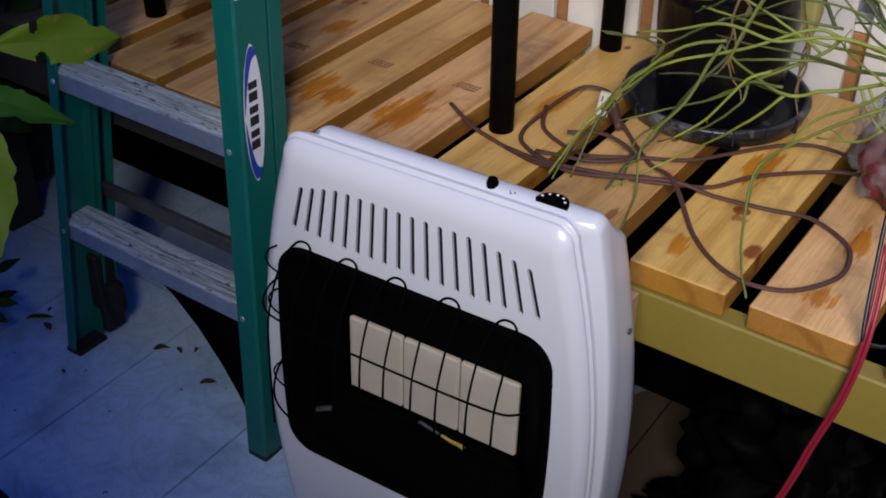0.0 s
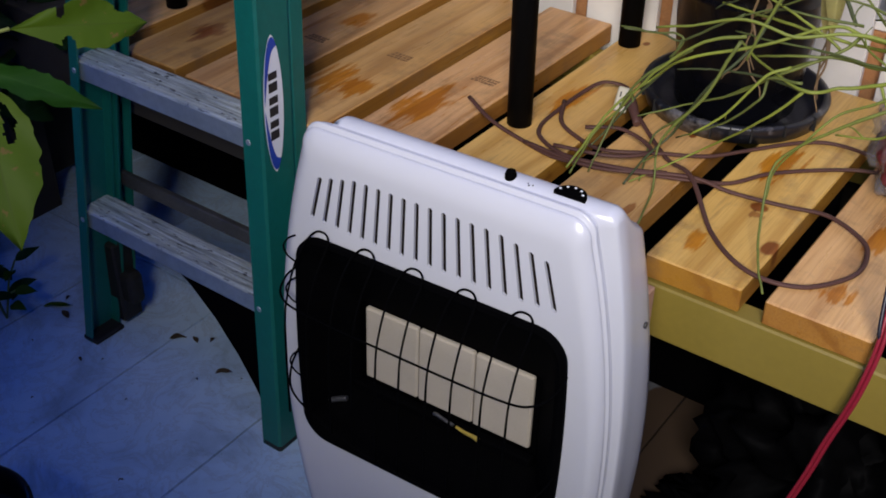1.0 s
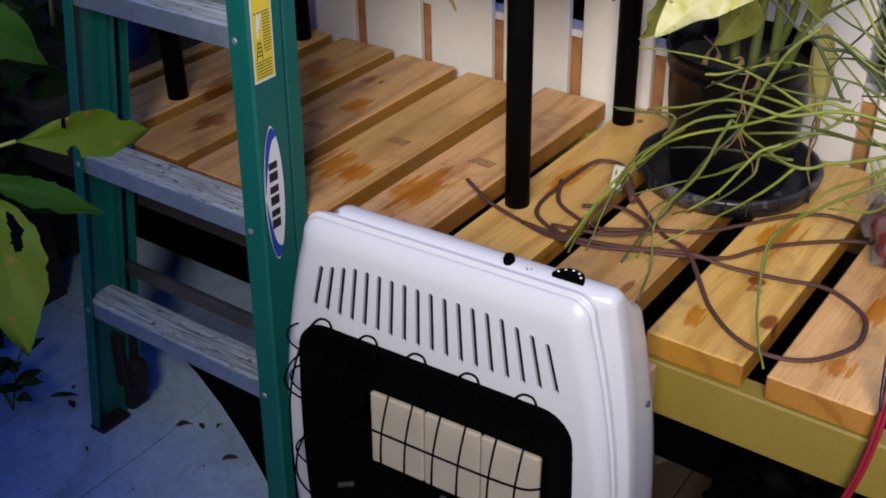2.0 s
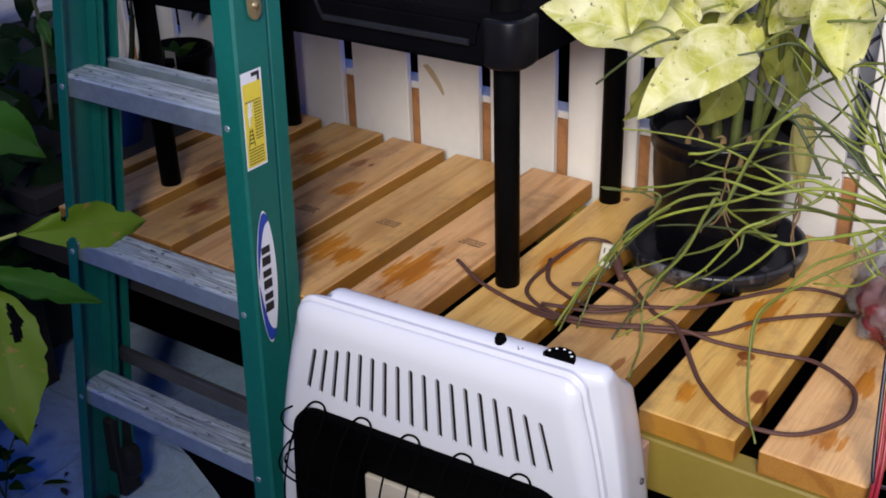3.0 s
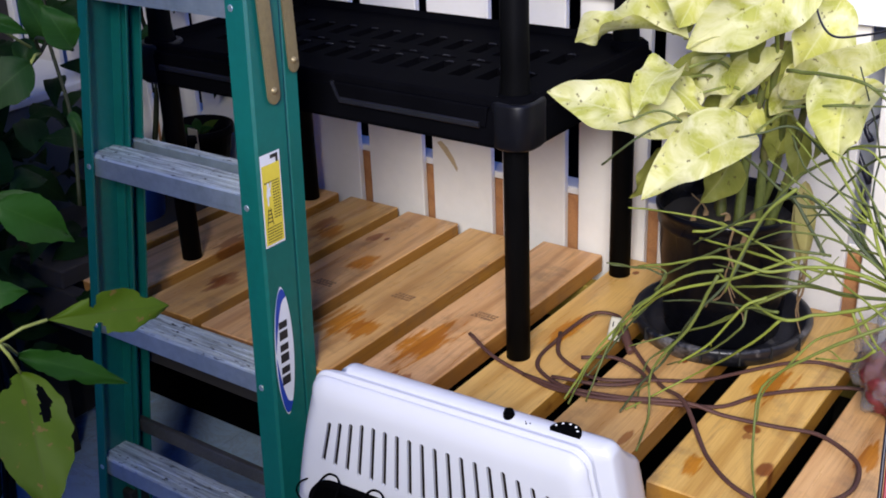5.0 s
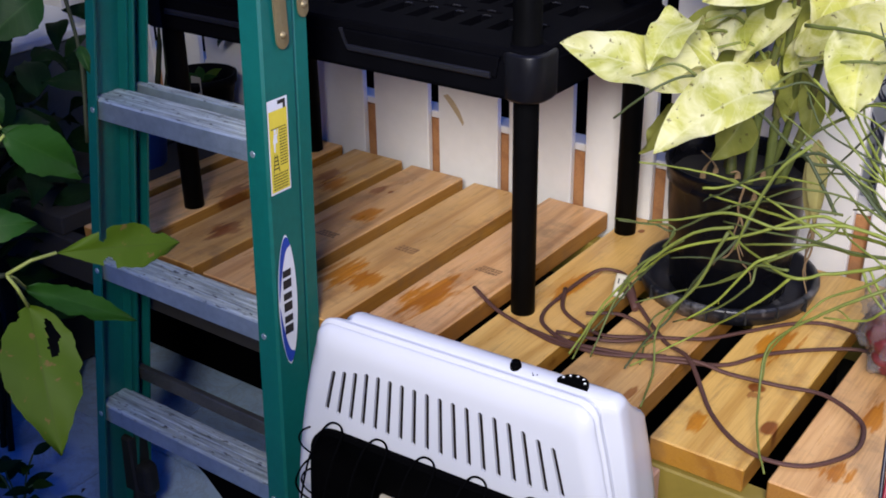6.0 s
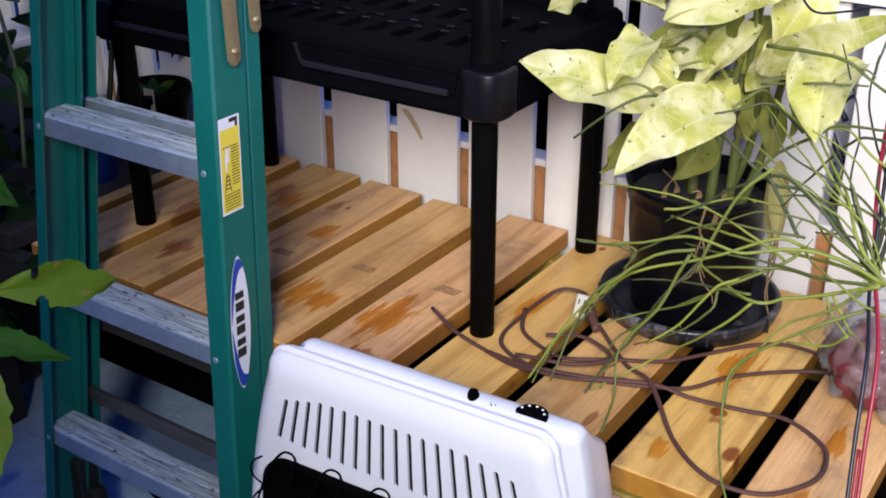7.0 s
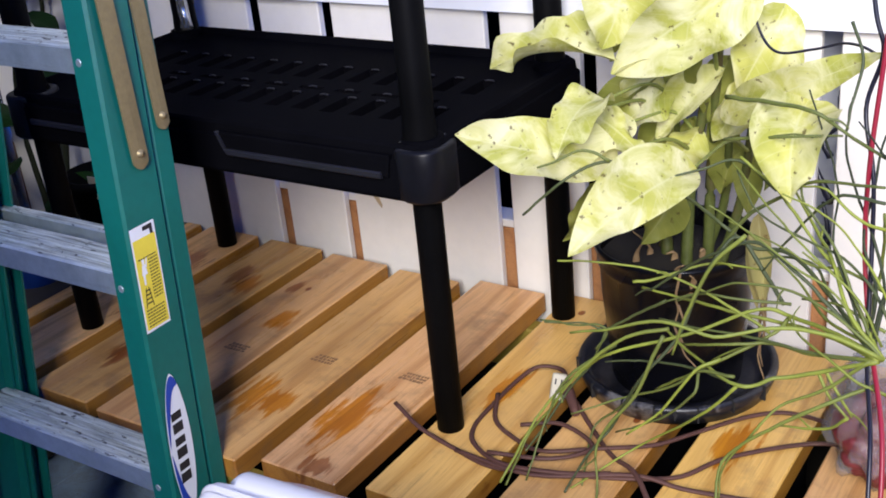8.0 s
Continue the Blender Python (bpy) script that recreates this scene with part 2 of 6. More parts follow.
def leaf_material(name, base, edge, vein, blotch=None, rough=0.48, lines=0.55, cream=None):
    """A leaf: vein lines from the leaf's own UV, blotches, thin enough to let light through."""
    m, n, l, b = material(name, base, rough, 0.0, 0.14)
    uv = n.new("ShaderNodeUVMap")
    uv.uv_map = "UVMap"
    v = coords(n, l)
    sep = n.new("ShaderNodeSeparateXYZ")
    l.new(uv.outputs[0], sep.inputs[0])
    ab = n.new("ShaderNodeMath")
    ab.operation = "ABSOLUTE"
    l.new(sep.outputs["X"], ab.inputs[0])
    big = noise_of(n, l, v, 14, 4)
    c = ramp(n, l, big.outputs["Fac"], [(0.3, edge), (0.62, base)]).outputs["Color"]
    if cream:
        wide = noise_of(n, l, coords(n, l, (1, 1, 1)), 17, 5, 0.6, 0.8)
        c = mix(n, l, c, cream, ramp(n, l, wide.outputs["Fac"], [(0.42, (0, 0, 0)), (0.62, (0.85, 0.85, 0.85))]).outputs["Color"])
    sl = n.new("ShaderNodeMath")
    sl.operation = "MULTIPLY_ADD"
    sl.inputs[1].default_value = -0.20
    l.new(ab.outputs[0], sl.inputs[0])
    l.new(sep.outputs["Y"], sl.inputs[2])
    fr = n.new("ShaderNodeMath")
    fr.operation = "PINGPONG"
    fr.inputs[1].default_value = 0.055
    l.new(sl.outputs[0], fr.inputs[0])
    side = ramp(n, l, fr.outputs[0], [(0.0, (lines, lines, lines)), (0.009, (0, 0, 0))])
    c = mix(n, l, c, vein, side.outputs["Color"])
    rib = ramp(n, l, ab.outputs[0], [(0.012, (0.6, 0.6, 0.6)), (0.05, (0, 0, 0))])
    c = mix(n, l, c, vein, rib.outputs["Color"])
    if blotch:
        sp = noise_of(n, l, v, 85, 4, 0.55)
        c = mix(n, l, c, blotch, ramp(n, l, sp.outputs["Fac"], [(0.64, (0, 0, 0)), (0.69, (0.85, 0.85, 0.85))]).outputs["Color"])
    l.new(c, b.inputs["Base Color"])
    bump(n, l, b, side.outputs["Color"], 0.5 * lines, 0.001)
    tr = n.new("ShaderNodeBsdfTranslucent")
    l.new(c, tr.inputs["Color"])
    ms = n.new("ShaderNodeMixShader")
    ms.inputs[0].default_value = 0.3
    l.new(b.outputs[0], ms.inputs[1])
    l.new(tr.outputs[0], ms.inputs[2])
    l.new(ms.outputs[0], n["Material Output"].inputs["Surface"])
    return m


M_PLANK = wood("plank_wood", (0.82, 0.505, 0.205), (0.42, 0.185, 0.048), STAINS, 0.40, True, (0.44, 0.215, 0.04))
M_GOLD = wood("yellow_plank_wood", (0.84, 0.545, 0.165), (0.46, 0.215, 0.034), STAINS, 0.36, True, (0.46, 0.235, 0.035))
M_ORANGE = wood("back_board_wood", (0.50, 0.25, 0.09), (0.33, 0.14, 0.05), None, 0.6, False)
M_BEAM = speckled("yellow_paint", (0.232, 0.172, 0.030), 0.45, scale=20, spread=0.12, relief=0.2, dirt=(0.25, 0.16, 0.06), dirt_at=(0.68, 0.85))
M_WHITE = speckled("white_picket_paint", (0.80, 0.765, 0.71), 0.5, scale=12, spread=0.06, relief=0.2, dirt=(0.45, 0.36, 0.25), dirt_at=(0.70, 0.85))
M_SIDING = speckled("white_siding_paint", (0.80, 0.80, 0.79), 0.45, scale=8, spread=0.05, relief=0.1)
M_BLACK = speckled("black_plastic", (0.0030, 0.0030, 0.0040), 0.5, scale=40, spread=0.3, relief=0.1, spec=0.002)
# lighter copy of the black plastic, for corners that catch the light
M_BLACKEDGE = speckled("lit_edge_black_plastic", (0.0055, 0.0055, 0.0075), 0.38, scale=40, spread=0.4, relief=0.1, spec=0.2)
# lighter, glossier copy of the black plastic that paints its highlights
M_BLACKGLINT = speckled("glint_black_plastic", (0.012, 0.012, 0.016), 0.34, scale=40, spread=0.4, relief=0.2, spec=0.5)
M_POST = speckled("black_tube_plastic", (0.003, 0.003, 0.0033), 0.5, scale=60, spread=0.3, relief=0.1, spec=0.04)
M_ENAMEL = speckled("white_enamel", (0.57, 0.58, 0.63), 0.22, scale=6, spread=0.02, relief=0.02)
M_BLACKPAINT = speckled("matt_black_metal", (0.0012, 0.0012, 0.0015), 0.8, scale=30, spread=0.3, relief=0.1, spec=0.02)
M_SEAMSHADE = speckled("seam_shade", (0.17, 0.17, 0.19), 0.6, scale=40, spread=0.2, relief=0.1)
M_PLAQUE = speckled("ceramic_plaque", (0.47, 0.42, 0.345), 0.8, scale=80, spread=0.08, relief=0.4)
M_WIRE = material("black_wire", (0.0014, 0.0014, 0.0017), 0.8, 0.0, 0.02)[0]
M_DULL = speckled("sooty_metal", (0.10, 0.10, 0.10), 0.5, 0.6, scale=60, spread=0.4, relief=0.2)
M_GREEN = speckled("green_fibreglass", (0.006, 0.125, 0.102), 0.42, scale=18, spread=0.18, relief=0.2, dirt=(0.05, 0.14, 0.10), dirt_at=(0.66, 0.85))
def step_metal():
    m, n, l, b = material("worn_aluminium", (0.5, 0.51, 0.52), 0.42, 0.75)
    v, w = coords(n, l, (6, 60, 60)), coords(n, l, (40, 40, 40))
    streak, spot, fine = noise_of(n, l, v, 1.0, 6, 0.7), noise_of(n, l, w, 0.6, 6, 0.75), noise_of(n, l, coords(n, l, (30, 900, 900)), 1.0, 2)
    c = ramp(n, l, spot.outputs["Fac"], [(0.3, (0.37, 0.45, 0.48)), (0.7, (0.54, 0.63, 0.66))]).outputs["Color"]
    nor, sp = n.new("ShaderNodeNewGeometry"), n.new("ShaderNodeSeparateXYZ")
    l.new(nor.outputs["Normal"], sp.inputs[0])
    # trodden tops: pale worn streaks along the ribs, dark grime and black paint splashes between them
    worn = noise_of(n, l, coords(n, l, (9, 170, 170)), 1.0, 5, 0.7)
    top = ramp(n, l, worn.outputs["Fac"], [(0.32, (0.17, 0.19, 0.18)), (0.46, (0.45, 0.51, 0.51)), (0.62, (0.76, 0.83, 0.82))]).outputs["Color"]
    blot = noise_of(n, l, coords(n, l, (45, 110, 110)), 1.0, 5, 0.65)
    top = mix(n, l, top, (0.022, 0.021, 0.020), ramp(n, l, blot.outputs["Fac"], [(0.60, (0, 0, 0)), (0.64, (0.9, 0.9, 0.9))]).outputs["Color"])
    c = mix(n, l, c, (0.22, 0.22, 0.22), ramp(n, l, streak.outputs["Fac"], [(0.60, (0, 0, 0)), (0.75, (0.5, 0.5, 0.5))]).outputs["Color"])
    c = mix(n, l, c, top, ramp(n, l, sp.outputs["Z"], [(0.5, (0, 0, 0)), (0.8, (1, 1, 1))]).outputs["Color"])
    l.new(c, b.inputs["Base Color"])
    l.new(ramp(n, l, sp.outputs["Z"], [(0.5, (0.7, 0.7, 0.7)), (0.8, (0.4, 0.4, 0.4))]).outputs["Color"], b.inputs["Metallic"])
    bump(n, l, b, fine.outputs["Fac"], 0.2, 0.0005)
    return m


M_ALU = step_metal()
M_BRASS = speckled("aged_brass", (0.30, 0.235, 0.12), 0.45, 0.55, scale=30, spread=0.25, relief=0.2)
M_BRASSTIP = speckled("yellow_brass", (0.62, 0.46, 0.08), 0.4, 0.3, scale=60, spread=0.3, relief=0.2)
M_LOUVRESHADE = speckled("louvre_shade", (0.010, 0.0072, 0.0068), 0.8, scale=20, spread=0.4, relief=0.2, spec=0.1)
M_RUBBER = material("black_rubber", (0.01, 0.01, 0.01), 0.7)[0]
M_POT = speckled("black_pot_plastic", (0.0032, 0.0033, 0.0050), 0.27, scale=25, spread=0.4, relief=0.35, spec=0.22, dirt=(0.020, 0.019, 0.020), dirt_at=(0.62, 0.85))
M_SAUCER = speckled("scuffed_saucer", (0.011, 0.0115, 0.016), 0.36, scale=30, spread=0.6, relief=0.5, dirt=(0.19, 0.18, 0.18), dirt_at=(0.54, 0.72))
M_SOIL = speckled("potting_soil", (0.008, 0.0055, 0.004), 0.95, scale=60, spread=0.5, relief=1.0)
M_CORD = speckled("brown_cord", (0.082, 0.038, 0.030), 0.55, scale=40, spread=0.25, relief=0.2, spec=0.25)
M_RED = speckled("red_cord", (0.27, 0.014, 0.032), 0.4, scale=30, spread=0.12, relief=0.1)
M_CABLE = material("dark_cable", (0.010, 0.010, 0.022), 0.4)[0]
M_INK = material("dark_print", (0.02, 0.018, 0.018), 0.6)[0]
M_STAMP = material("brown_stamp_ink", (0.23, 0.125, 0.06), 0.7)[0]
M_LABELW = material("white_label", (0.75, 0.76, 0.78), 0.4)[0]
M_LABELY = speckled("yellow_label", (0.75, 0.60, 0.06), 0.45, scale=40, spread=0.06, relief=0.05)
M_BLUE = material("blue_print", (0.02, 0.06, 0.36), 0.4)[0]
M_FLOOR = floor_material()
M_STEM = speckled("pencil_stem", (0.205, 0.240, 0.030), 0.6, scale=30, spread=0.4, relief=0.1)
n_, l_ = M_STEM.node_tree.nodes, M_STEM.node_tree.links
b_, who = n_["Principled BSDF"], n_.new("ShaderNodeObjectInfo")
was = b_.inputs["Base Color"].links[0].from_socket
l_.new(mix(n_, l_, was, (0.052, 0.068, 0.024), ramp(n_, l_, who.outputs["Random"], [(0.15, (0, 0, 0)), (0.9, (1, 1, 1))]).outputs["Color"]), b_.inputs["Base Color"])
# dark copy of the stem colour for stems seen against the light
M_BACKLITSTEM = speckled("backlit_stem", (0.034, 0.042, 0.022), 0.6, scale=30, spread=0.5, relief=0.2, spec=0.2)
M_CANE = speckled("olive_cane", (0.075, 0.090, 0.022), 0.55, scale=25, spread=0.5, relief=0.4, spec=0.2, dirt=(0.10, 0.06, 0.03), dirt_at=(0.5, 0.7))
M_STALK = speckled("green_stalk", (0.21, 0.24, 0.06), 0.5, scale=20, spread=0.45, relief=0.2, spec=0.2, dirt=(0.14, 0.09, 0.04))
M_TWIG = speckled("dark_twig", (0.014, 0.017, 0.008), 0.6, scale=30, spread=0.4, relief=0.3, spec=0.15)
M_DRY = speckled("dry_sheath", (0.24, 0.155, 0.075), 0.8, scale=30, spread=0.4, relief=0.5)
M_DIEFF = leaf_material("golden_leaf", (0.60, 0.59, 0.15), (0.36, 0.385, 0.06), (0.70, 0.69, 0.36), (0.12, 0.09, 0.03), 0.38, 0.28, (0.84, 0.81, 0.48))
M_YLEAF = leaf_material("yellow_green_leaf", (0.045, 0.080, 0.003), (0.034, 0.063, 0.003), (0.038, 0.060, 0.005), (0.11, 0.07, 0.02), 0.6, 0.22)
M_DLEAF = leaf_material("dark_leaf", (0.010, 0.036, 0.006), (0.006, 0.023, 0.005), (0.02, 0.055, 0.012), None, 0.55, 0.3)
M_GLEAF = leaf_material("green_leaf", (0.013, 0.050, 0.005), (0.008, 0.034, 0.004), (0.022, 0.066, 0.010), None, 0.55, 0.3)
# olive leaf backs, darkened as well for the shade behind the front leaves
M_OLIVE = leaf_material("olive_back_shaded", (0.29, 0.295, 0.065), (0.17, 0.19, 0.035), (0.35, 0.35, 0.12), (0.12, 0.10, 0.03), 0.5, 0.2)

M_STRAW = leaf_material("straw_leaf", (0.46, 0.42, 0.16), (0.34, 0.28, 0.11), (0.50, 0.46, 0.22), (0.18, 0.11, 0.04), 0.6, 0.2)
M_DRYLEAF = leaf_material("dry_leaf", (0.10, 0.07, 0.04), (0.06, 0.045, 0.03), (0.13, 0.09, 0.05))
M_IVORY = speckled("ivory_plastic", (0.42, 0.38, 0.28), 0.45, scale=60, spread=0.15, relief=0.1, dirt=(0.2, 0.16, 0.1))
M_REDMESH = speckled("dull_red", (0.13, 0.020, 0.024), 0.5, scale=30, spread=0.5, relief=0.4)
M_TARP = speckled("black_tarp_plastic", (0.0015, 0.0015, 0.0018), 0.6, scale=20, spread=0.4, relief=0.6, spec=0.03)
M_CARD = speckled("pink_cardboard", (0.45, 0.27, 0.18), 0.8, scale=40, spread=0.2, relief=0.2)
M_BLUETUB = material("blue_plastic", (0.015, 0.07, 0.42), 0.35)[0]


def film_material():
    m, n, l, b = material("clear_film", (0.46, 0.43, 0.43), 0.10)
    v = coords(n, l)
    crease = noise_of(n, l, v, 38, 5, 0.6, 1.0)
    bump(n, l, b, crease.outputs["Fac"], 0.7, 0.006)
    tr = n.new("ShaderNodeBsdfTransparent")
    tr.inputs["Color"].default_value = (0.92, 0.93, 0.94, 1)
    ms = n.new("ShaderNodeMixShader")
    ms.inputs[0].default_value = 0.20
    l.new(tr.outputs[0], ms.inputs[1])
    l.new(b.outputs[0], ms.inputs[2])
    l.new(ms.outputs[0], n["Material Output"].inputs["Surface"])
    return m


M_FILM = film_material()
M_SCUFF = speckled("scuffed_paint", (0.50, 0.38, 0.22), 0.7, scale=60, spread=0.3, relief=0.3)
M_PRINT = material("faded_print", (0.05, 0.04, 0.015), 0.6)[0]
M_PALE = speckled("pale_plastic_sheet", (0.62, 0.64, 0.70), 0.5, scale=10, spread=0.1, relief=0.2)
M_GREYBIN = speckled("grey_bin_plastic", (0.11, 0.12, 0.13), 0.5, scale=10, spread=0.1, relief=0.2)
M_FOIL = speckled("crinkled_foil", (0.6, 0.6, 0.62), 0.18, 0.9, scale=40, spread=0.3, relief=0.8)
M_EARTH = speckled("dark_earth", (0.05, 0.045, 0.035), 0.95, scale=3, spread=0.3, relief=0.5)
# dark fill for added light-blocking walls and for bench parts drawn in shade
M_SHADEFILL = speckled("shade_fill", (0.03, 0.026, 0.022), 0.8, scale=6, spread=0.3, relief=0.3)


# ---- shapes ----
def part(name, bm, mat, parent=None, label="", smooth=False, local=False):
    """Links a bmesh (or a mesh) as one object, under a parent where one is given; local: its points are told from the parent's own place."""
    if isinstance(bm, bmesh.types.BMesh):
        me = bpy.data.meshes.new(name)
        if smooth:
            for fc in bm.faces:
                fc.smooth = True
        bm.to_mesh(me)
        bm.free()
    else:
        me = bm
    if mat is not None and not me.materials:
        me.materials.append(mat)
    ob = new(name, me)
    if parent is not None:
        ob.parent = parent
        if parent.type == "EMPTY" and not local:
            ob.matrix_parent_inverse = Matrix.Translation(-parent.location)
    return tagged(ob, label) if label else ob


def empty(name, at, label, category, group="", kind=""):
    ob = new(name)
    ob.location = at
    ob.empty_display_size = 0.05
    return tagged(ob, label, category, group, kind)


def box(x0, x1, y0, y1, z0, z1, bevel=0.0, seg=1, bm=None):
    own = bmesh.new()
    bmesh.ops.create_cube(own, size=1)
    for v in own.verts:
        v.co = ((x0 + x1) / 2 + v.co.x * (x1 - x0), (y0 + y1) / 2 + v.co.y * (y1 - y0), (z0 + z1) / 2 + v.co.z * (z1 - z0))
    if bevel:
        bmesh.ops.bevel(own, geom=own.edges[:], offset=bevel, segments=seg, affect="EDGES", profile=0.5)
    if bm is None:
        return own
    return join(bm, own)


def join(bm, other, m=None):
    """Adds other to bm, moved by m, and frees it."""
    if m is not None:
        other.transform(m)
    at = [bm.verts.new(v.co) for v in other.verts]
    other.verts.index_update()
    for fc in other.faces:
        nf = bm.faces.new([at[v.index] for v in fc.verts])
        nf.smooth = fc.smooth
    other.free()
    return bm


def loft(rings, cap=(True, True), bm=None, closed=True):
    """Bridges rings of equal length."""
    bm = bm or bmesh.new()
    vs = [[bm.verts.new(p) for p in r] for r in rings]
    n = len(rings[0])
    for a, b in zip(vs, vs[1:]):
        for k in range(n if closed else n - 1):
            bm.faces.new((a[k], a[(k + 1) % n], b[(k + 1) % n], b[k]))
    if cap[0]:
        bm.faces.new(vs[0][::-1])
    if cap[1]:
        bm.faces.new(vs[-1])
    return bm


def smooth_path(pts, steps=6):
    """A Catmull-Rom line through the points."""
    p = [Vector(q) for q in pts]
    p = [2 * p[0] - p[1], *p, 2 * p[-1] - p[-2]]
    out = []
    for a, b, c, d in zip(p, p[1:], p[2:], p[3:]):
        for k in range(steps):
            t = k / steps
            out.append(0.5 * (2 * b + (c - a) * t + (2 * a - 5 * b + 4 * c - d) * t * t + (3 * b - a - 3 * c + d) * t ** 3))
    return [*out, p[-2]]


def tube(pts, radius, sides=8, bm=None, taper=1.0, flat=1.0):
    """A tube along the points; taper: the end's share of the radius; flat: its height over its width."""
    p = [Vector(q) for q in pts]
    up, rings = Vector((0, 0, 1)), []
    for k, q in enumerate(p):
        way = (p[min(k + 1, len(p) - 1)] - p[max(k - 1, 0)]).normalized()
        side = way.cross(up)
        if side.length < 0.05:
            side = way.cross(Vector((1, 0, 0)))
        side.normalize()
        top = side.cross(way).normalized()
        r = radius * (1 + (taper - 1) * k / max(1, len(p) - 1))
        rings.append([q + r * (math.cos(a) * side + flat * math.sin(a) * top) for a in (2 * math.pi * j / sides for j in range(sides))])
    bm = loft(rings, bm=bm)
    for fc in bm.faces:
        fc.smooth = len(fc.verts) == 4
    return bm


def lathe(profile, sides=32, bm=None, at=(0, 0, 0), cap=(False, False)):
    rings = [[(at[0] + r * math.cos(2 * math.pi * j / sides), at[1] + r * math.sin(2 * math.pi * j / sides), at[2] + z) for j in range(sides)] for r, z in profile]
    bm = loft(rings, cap, bm)
    for fc in bm.faces:
        fc.smooth = len(fc.verts) == 4
    return bm


def disc(r, z0, z1, sides=20, at=(0, 0, 0)):
    return lathe([(r * 0.85, z1), (r, z1 - (z1 - z0) * 0.25), (r, z0)], sides, None, at, (True, True))


H = 0.586  # bench top


# ---- setting ----
def picket(x0, x1, z0, z1, y0=0.030, y1=0.046):
    return box(x0, x1, y0, y1, z0, z1, 0.002)


def setting():
    floor = part("floor", box(-4, 4, -5, 3, -0.06, -0.008), M_RUBBER)
    tagged(floor, "pale marbled floor tiles with thin dark joints", "floor", kind="structure")
    tile = bpy.data.meshes.new("tile")
    bm = box(-0.1502, 0.1502, -0.3027, 0.3027, -0.010, 0.0)
    bm.to_mesh(tile)
    bm.free()
    tile.materials.append(M_FLOOR)
    for i in range(-7, 10):
        for j in range(-4, 3):
            t = part("tile", tile, None, floor)
            t.location = (-0.4025 + 0.305 * i, -0.855 + 0.61 * j, 0.0015 * math.sin(i * 3 + j * 5) * 0.3)
    # base below the rail, coloured dark for the shade under the bench
    wall = part("wall_north", box(-2.6, 2.6, 0.090, 0.13, 0.0, 0.42), M_SHADEFILL)
    tagged(wall, "white picket wall over an orange timber rail", "wall", kind="structure")
    rail = part("rail", box(-2.6, 2.6, 0.050, 0.088, 0.40, 0.686, 0.002), M_ORANGE, wall, "orange-brown timber board")
    part("ledge", box(-2.6, 2.6, 0.049, 0.10, 0.688, 0.704, 0.002), M_WHITE, wall, "white painted ledge")
    for k in range(-11, 13):
        x = -0.629 + 0.18 * k + 0.004 * math.sin(7 * k)
        x0, x1 = x + 0.015 + 0.003 * math.sin(5 * k), x + 0.166 + 0.003 * math.sin(3 * k)
        x0, x1 = 0.502 if k == 6 else x0, 0.473 if k == 5 else x1
        bm = picket(x0, x1, 0.47, 1.13)
        part("picket", bm, M_WHITE, wall)
    bm = bmesh.new()
    bm.faces.new([bm.verts.new((x, 0.0294, z)) for x, z in ((-0.420, 0.752), (-0.408, 0.757), (-0.392, 0.744), (-0.376, 0.722), (-0.366, 0.700), (-0.369, 0.692), (-0.384, 0.712), (-0.404, 0.735))])
    part("scuff", bm, M_SCUFF, wall, "tan scuff mark in the white paint")
    siding = empty("siding", (0, 0.03, 1.11), "white painted horizontal siding boards above the pickets", "siding", kind="structure")
    for k in range(8):
        z = 1.105 + 0.19 * k
        ring = [[(x, 0.052, z + 0.2), (x, 0.030, z + 0.2), (x, 0.012, z), (x, 0.034, z)] for x in (-2.6, 2.6)]
        part("siding_board", loft(ring), M_SIDING, siding)
    # added black sheet: the darkness in the picket gaps put into its colour
    tagged(part("backdrop_dark", box(-2.6, 0.12, 0.75, 0.80, 0.0, 2.6), M_BLACKPAINT), "black sheet added to stand for the dark behind the picket wall", "backdrop", kind="structure")
    tagged(part("backdrop_pale", box(0.14, 2.6, 0.16, 0.18, 0.0, 2.6), M_PALE), "pale plastic sheet behind the picket wall", "backdrop", kind="structure")
    tagged(part("ground", box(-30, 30, -30, 30, -0.30, -0.07), M_EARTH), "dark earth round the porch", "ground", kind="structure")
    # added walls, ceiling and eave that only block and shape the light
    tagged(part("wall_east", box(1.30, 1.36, -0.62, 0.05, 0.0, 0.50), M_SHADEFILL), "unseen low wall added to keep light from under the bench", "wall", kind="structure")
    tagged(part("ceiling", box(-2.6, -0.95, -1.3, 0.8, 2.62, 2.68), M_SHADEFILL), "unseen dark ceiling added to block sky light on the left", "ceiling", kind="structure")
    tagged(part("wall_south", join(join(join(box(-2.6, 0.37, -2.16, -2.08, 0.0, 2.25), box(0.37, 0.66, -2.16, -2.08, 0.0, 1.42)), box(0.66, 2.4, -2.16, -2.08, 0.0, 1.30)), box(0.30, 0.84, -2.16, -2.08, 2.36, 2.80)), M_SHADEFILL), "unseen dark wall, parapet and eave added to block the lamp", "wall", kind="structure")
    tagged(part("wall_southeast", box(2.42, 2.50, -2.08, 0.028, 0.0, 2.30), M_SHADEFILL), "unseen dark wall added to block low sky light", "wall", kind="structure")
    tagged(part("wall_west", box(-1.98, -1.92, -1.25, 0.028, 0.0, 2.6), M_SHADEFILL), "dark wall added to keep the far left dark", "wall", kind="structure")


setting()


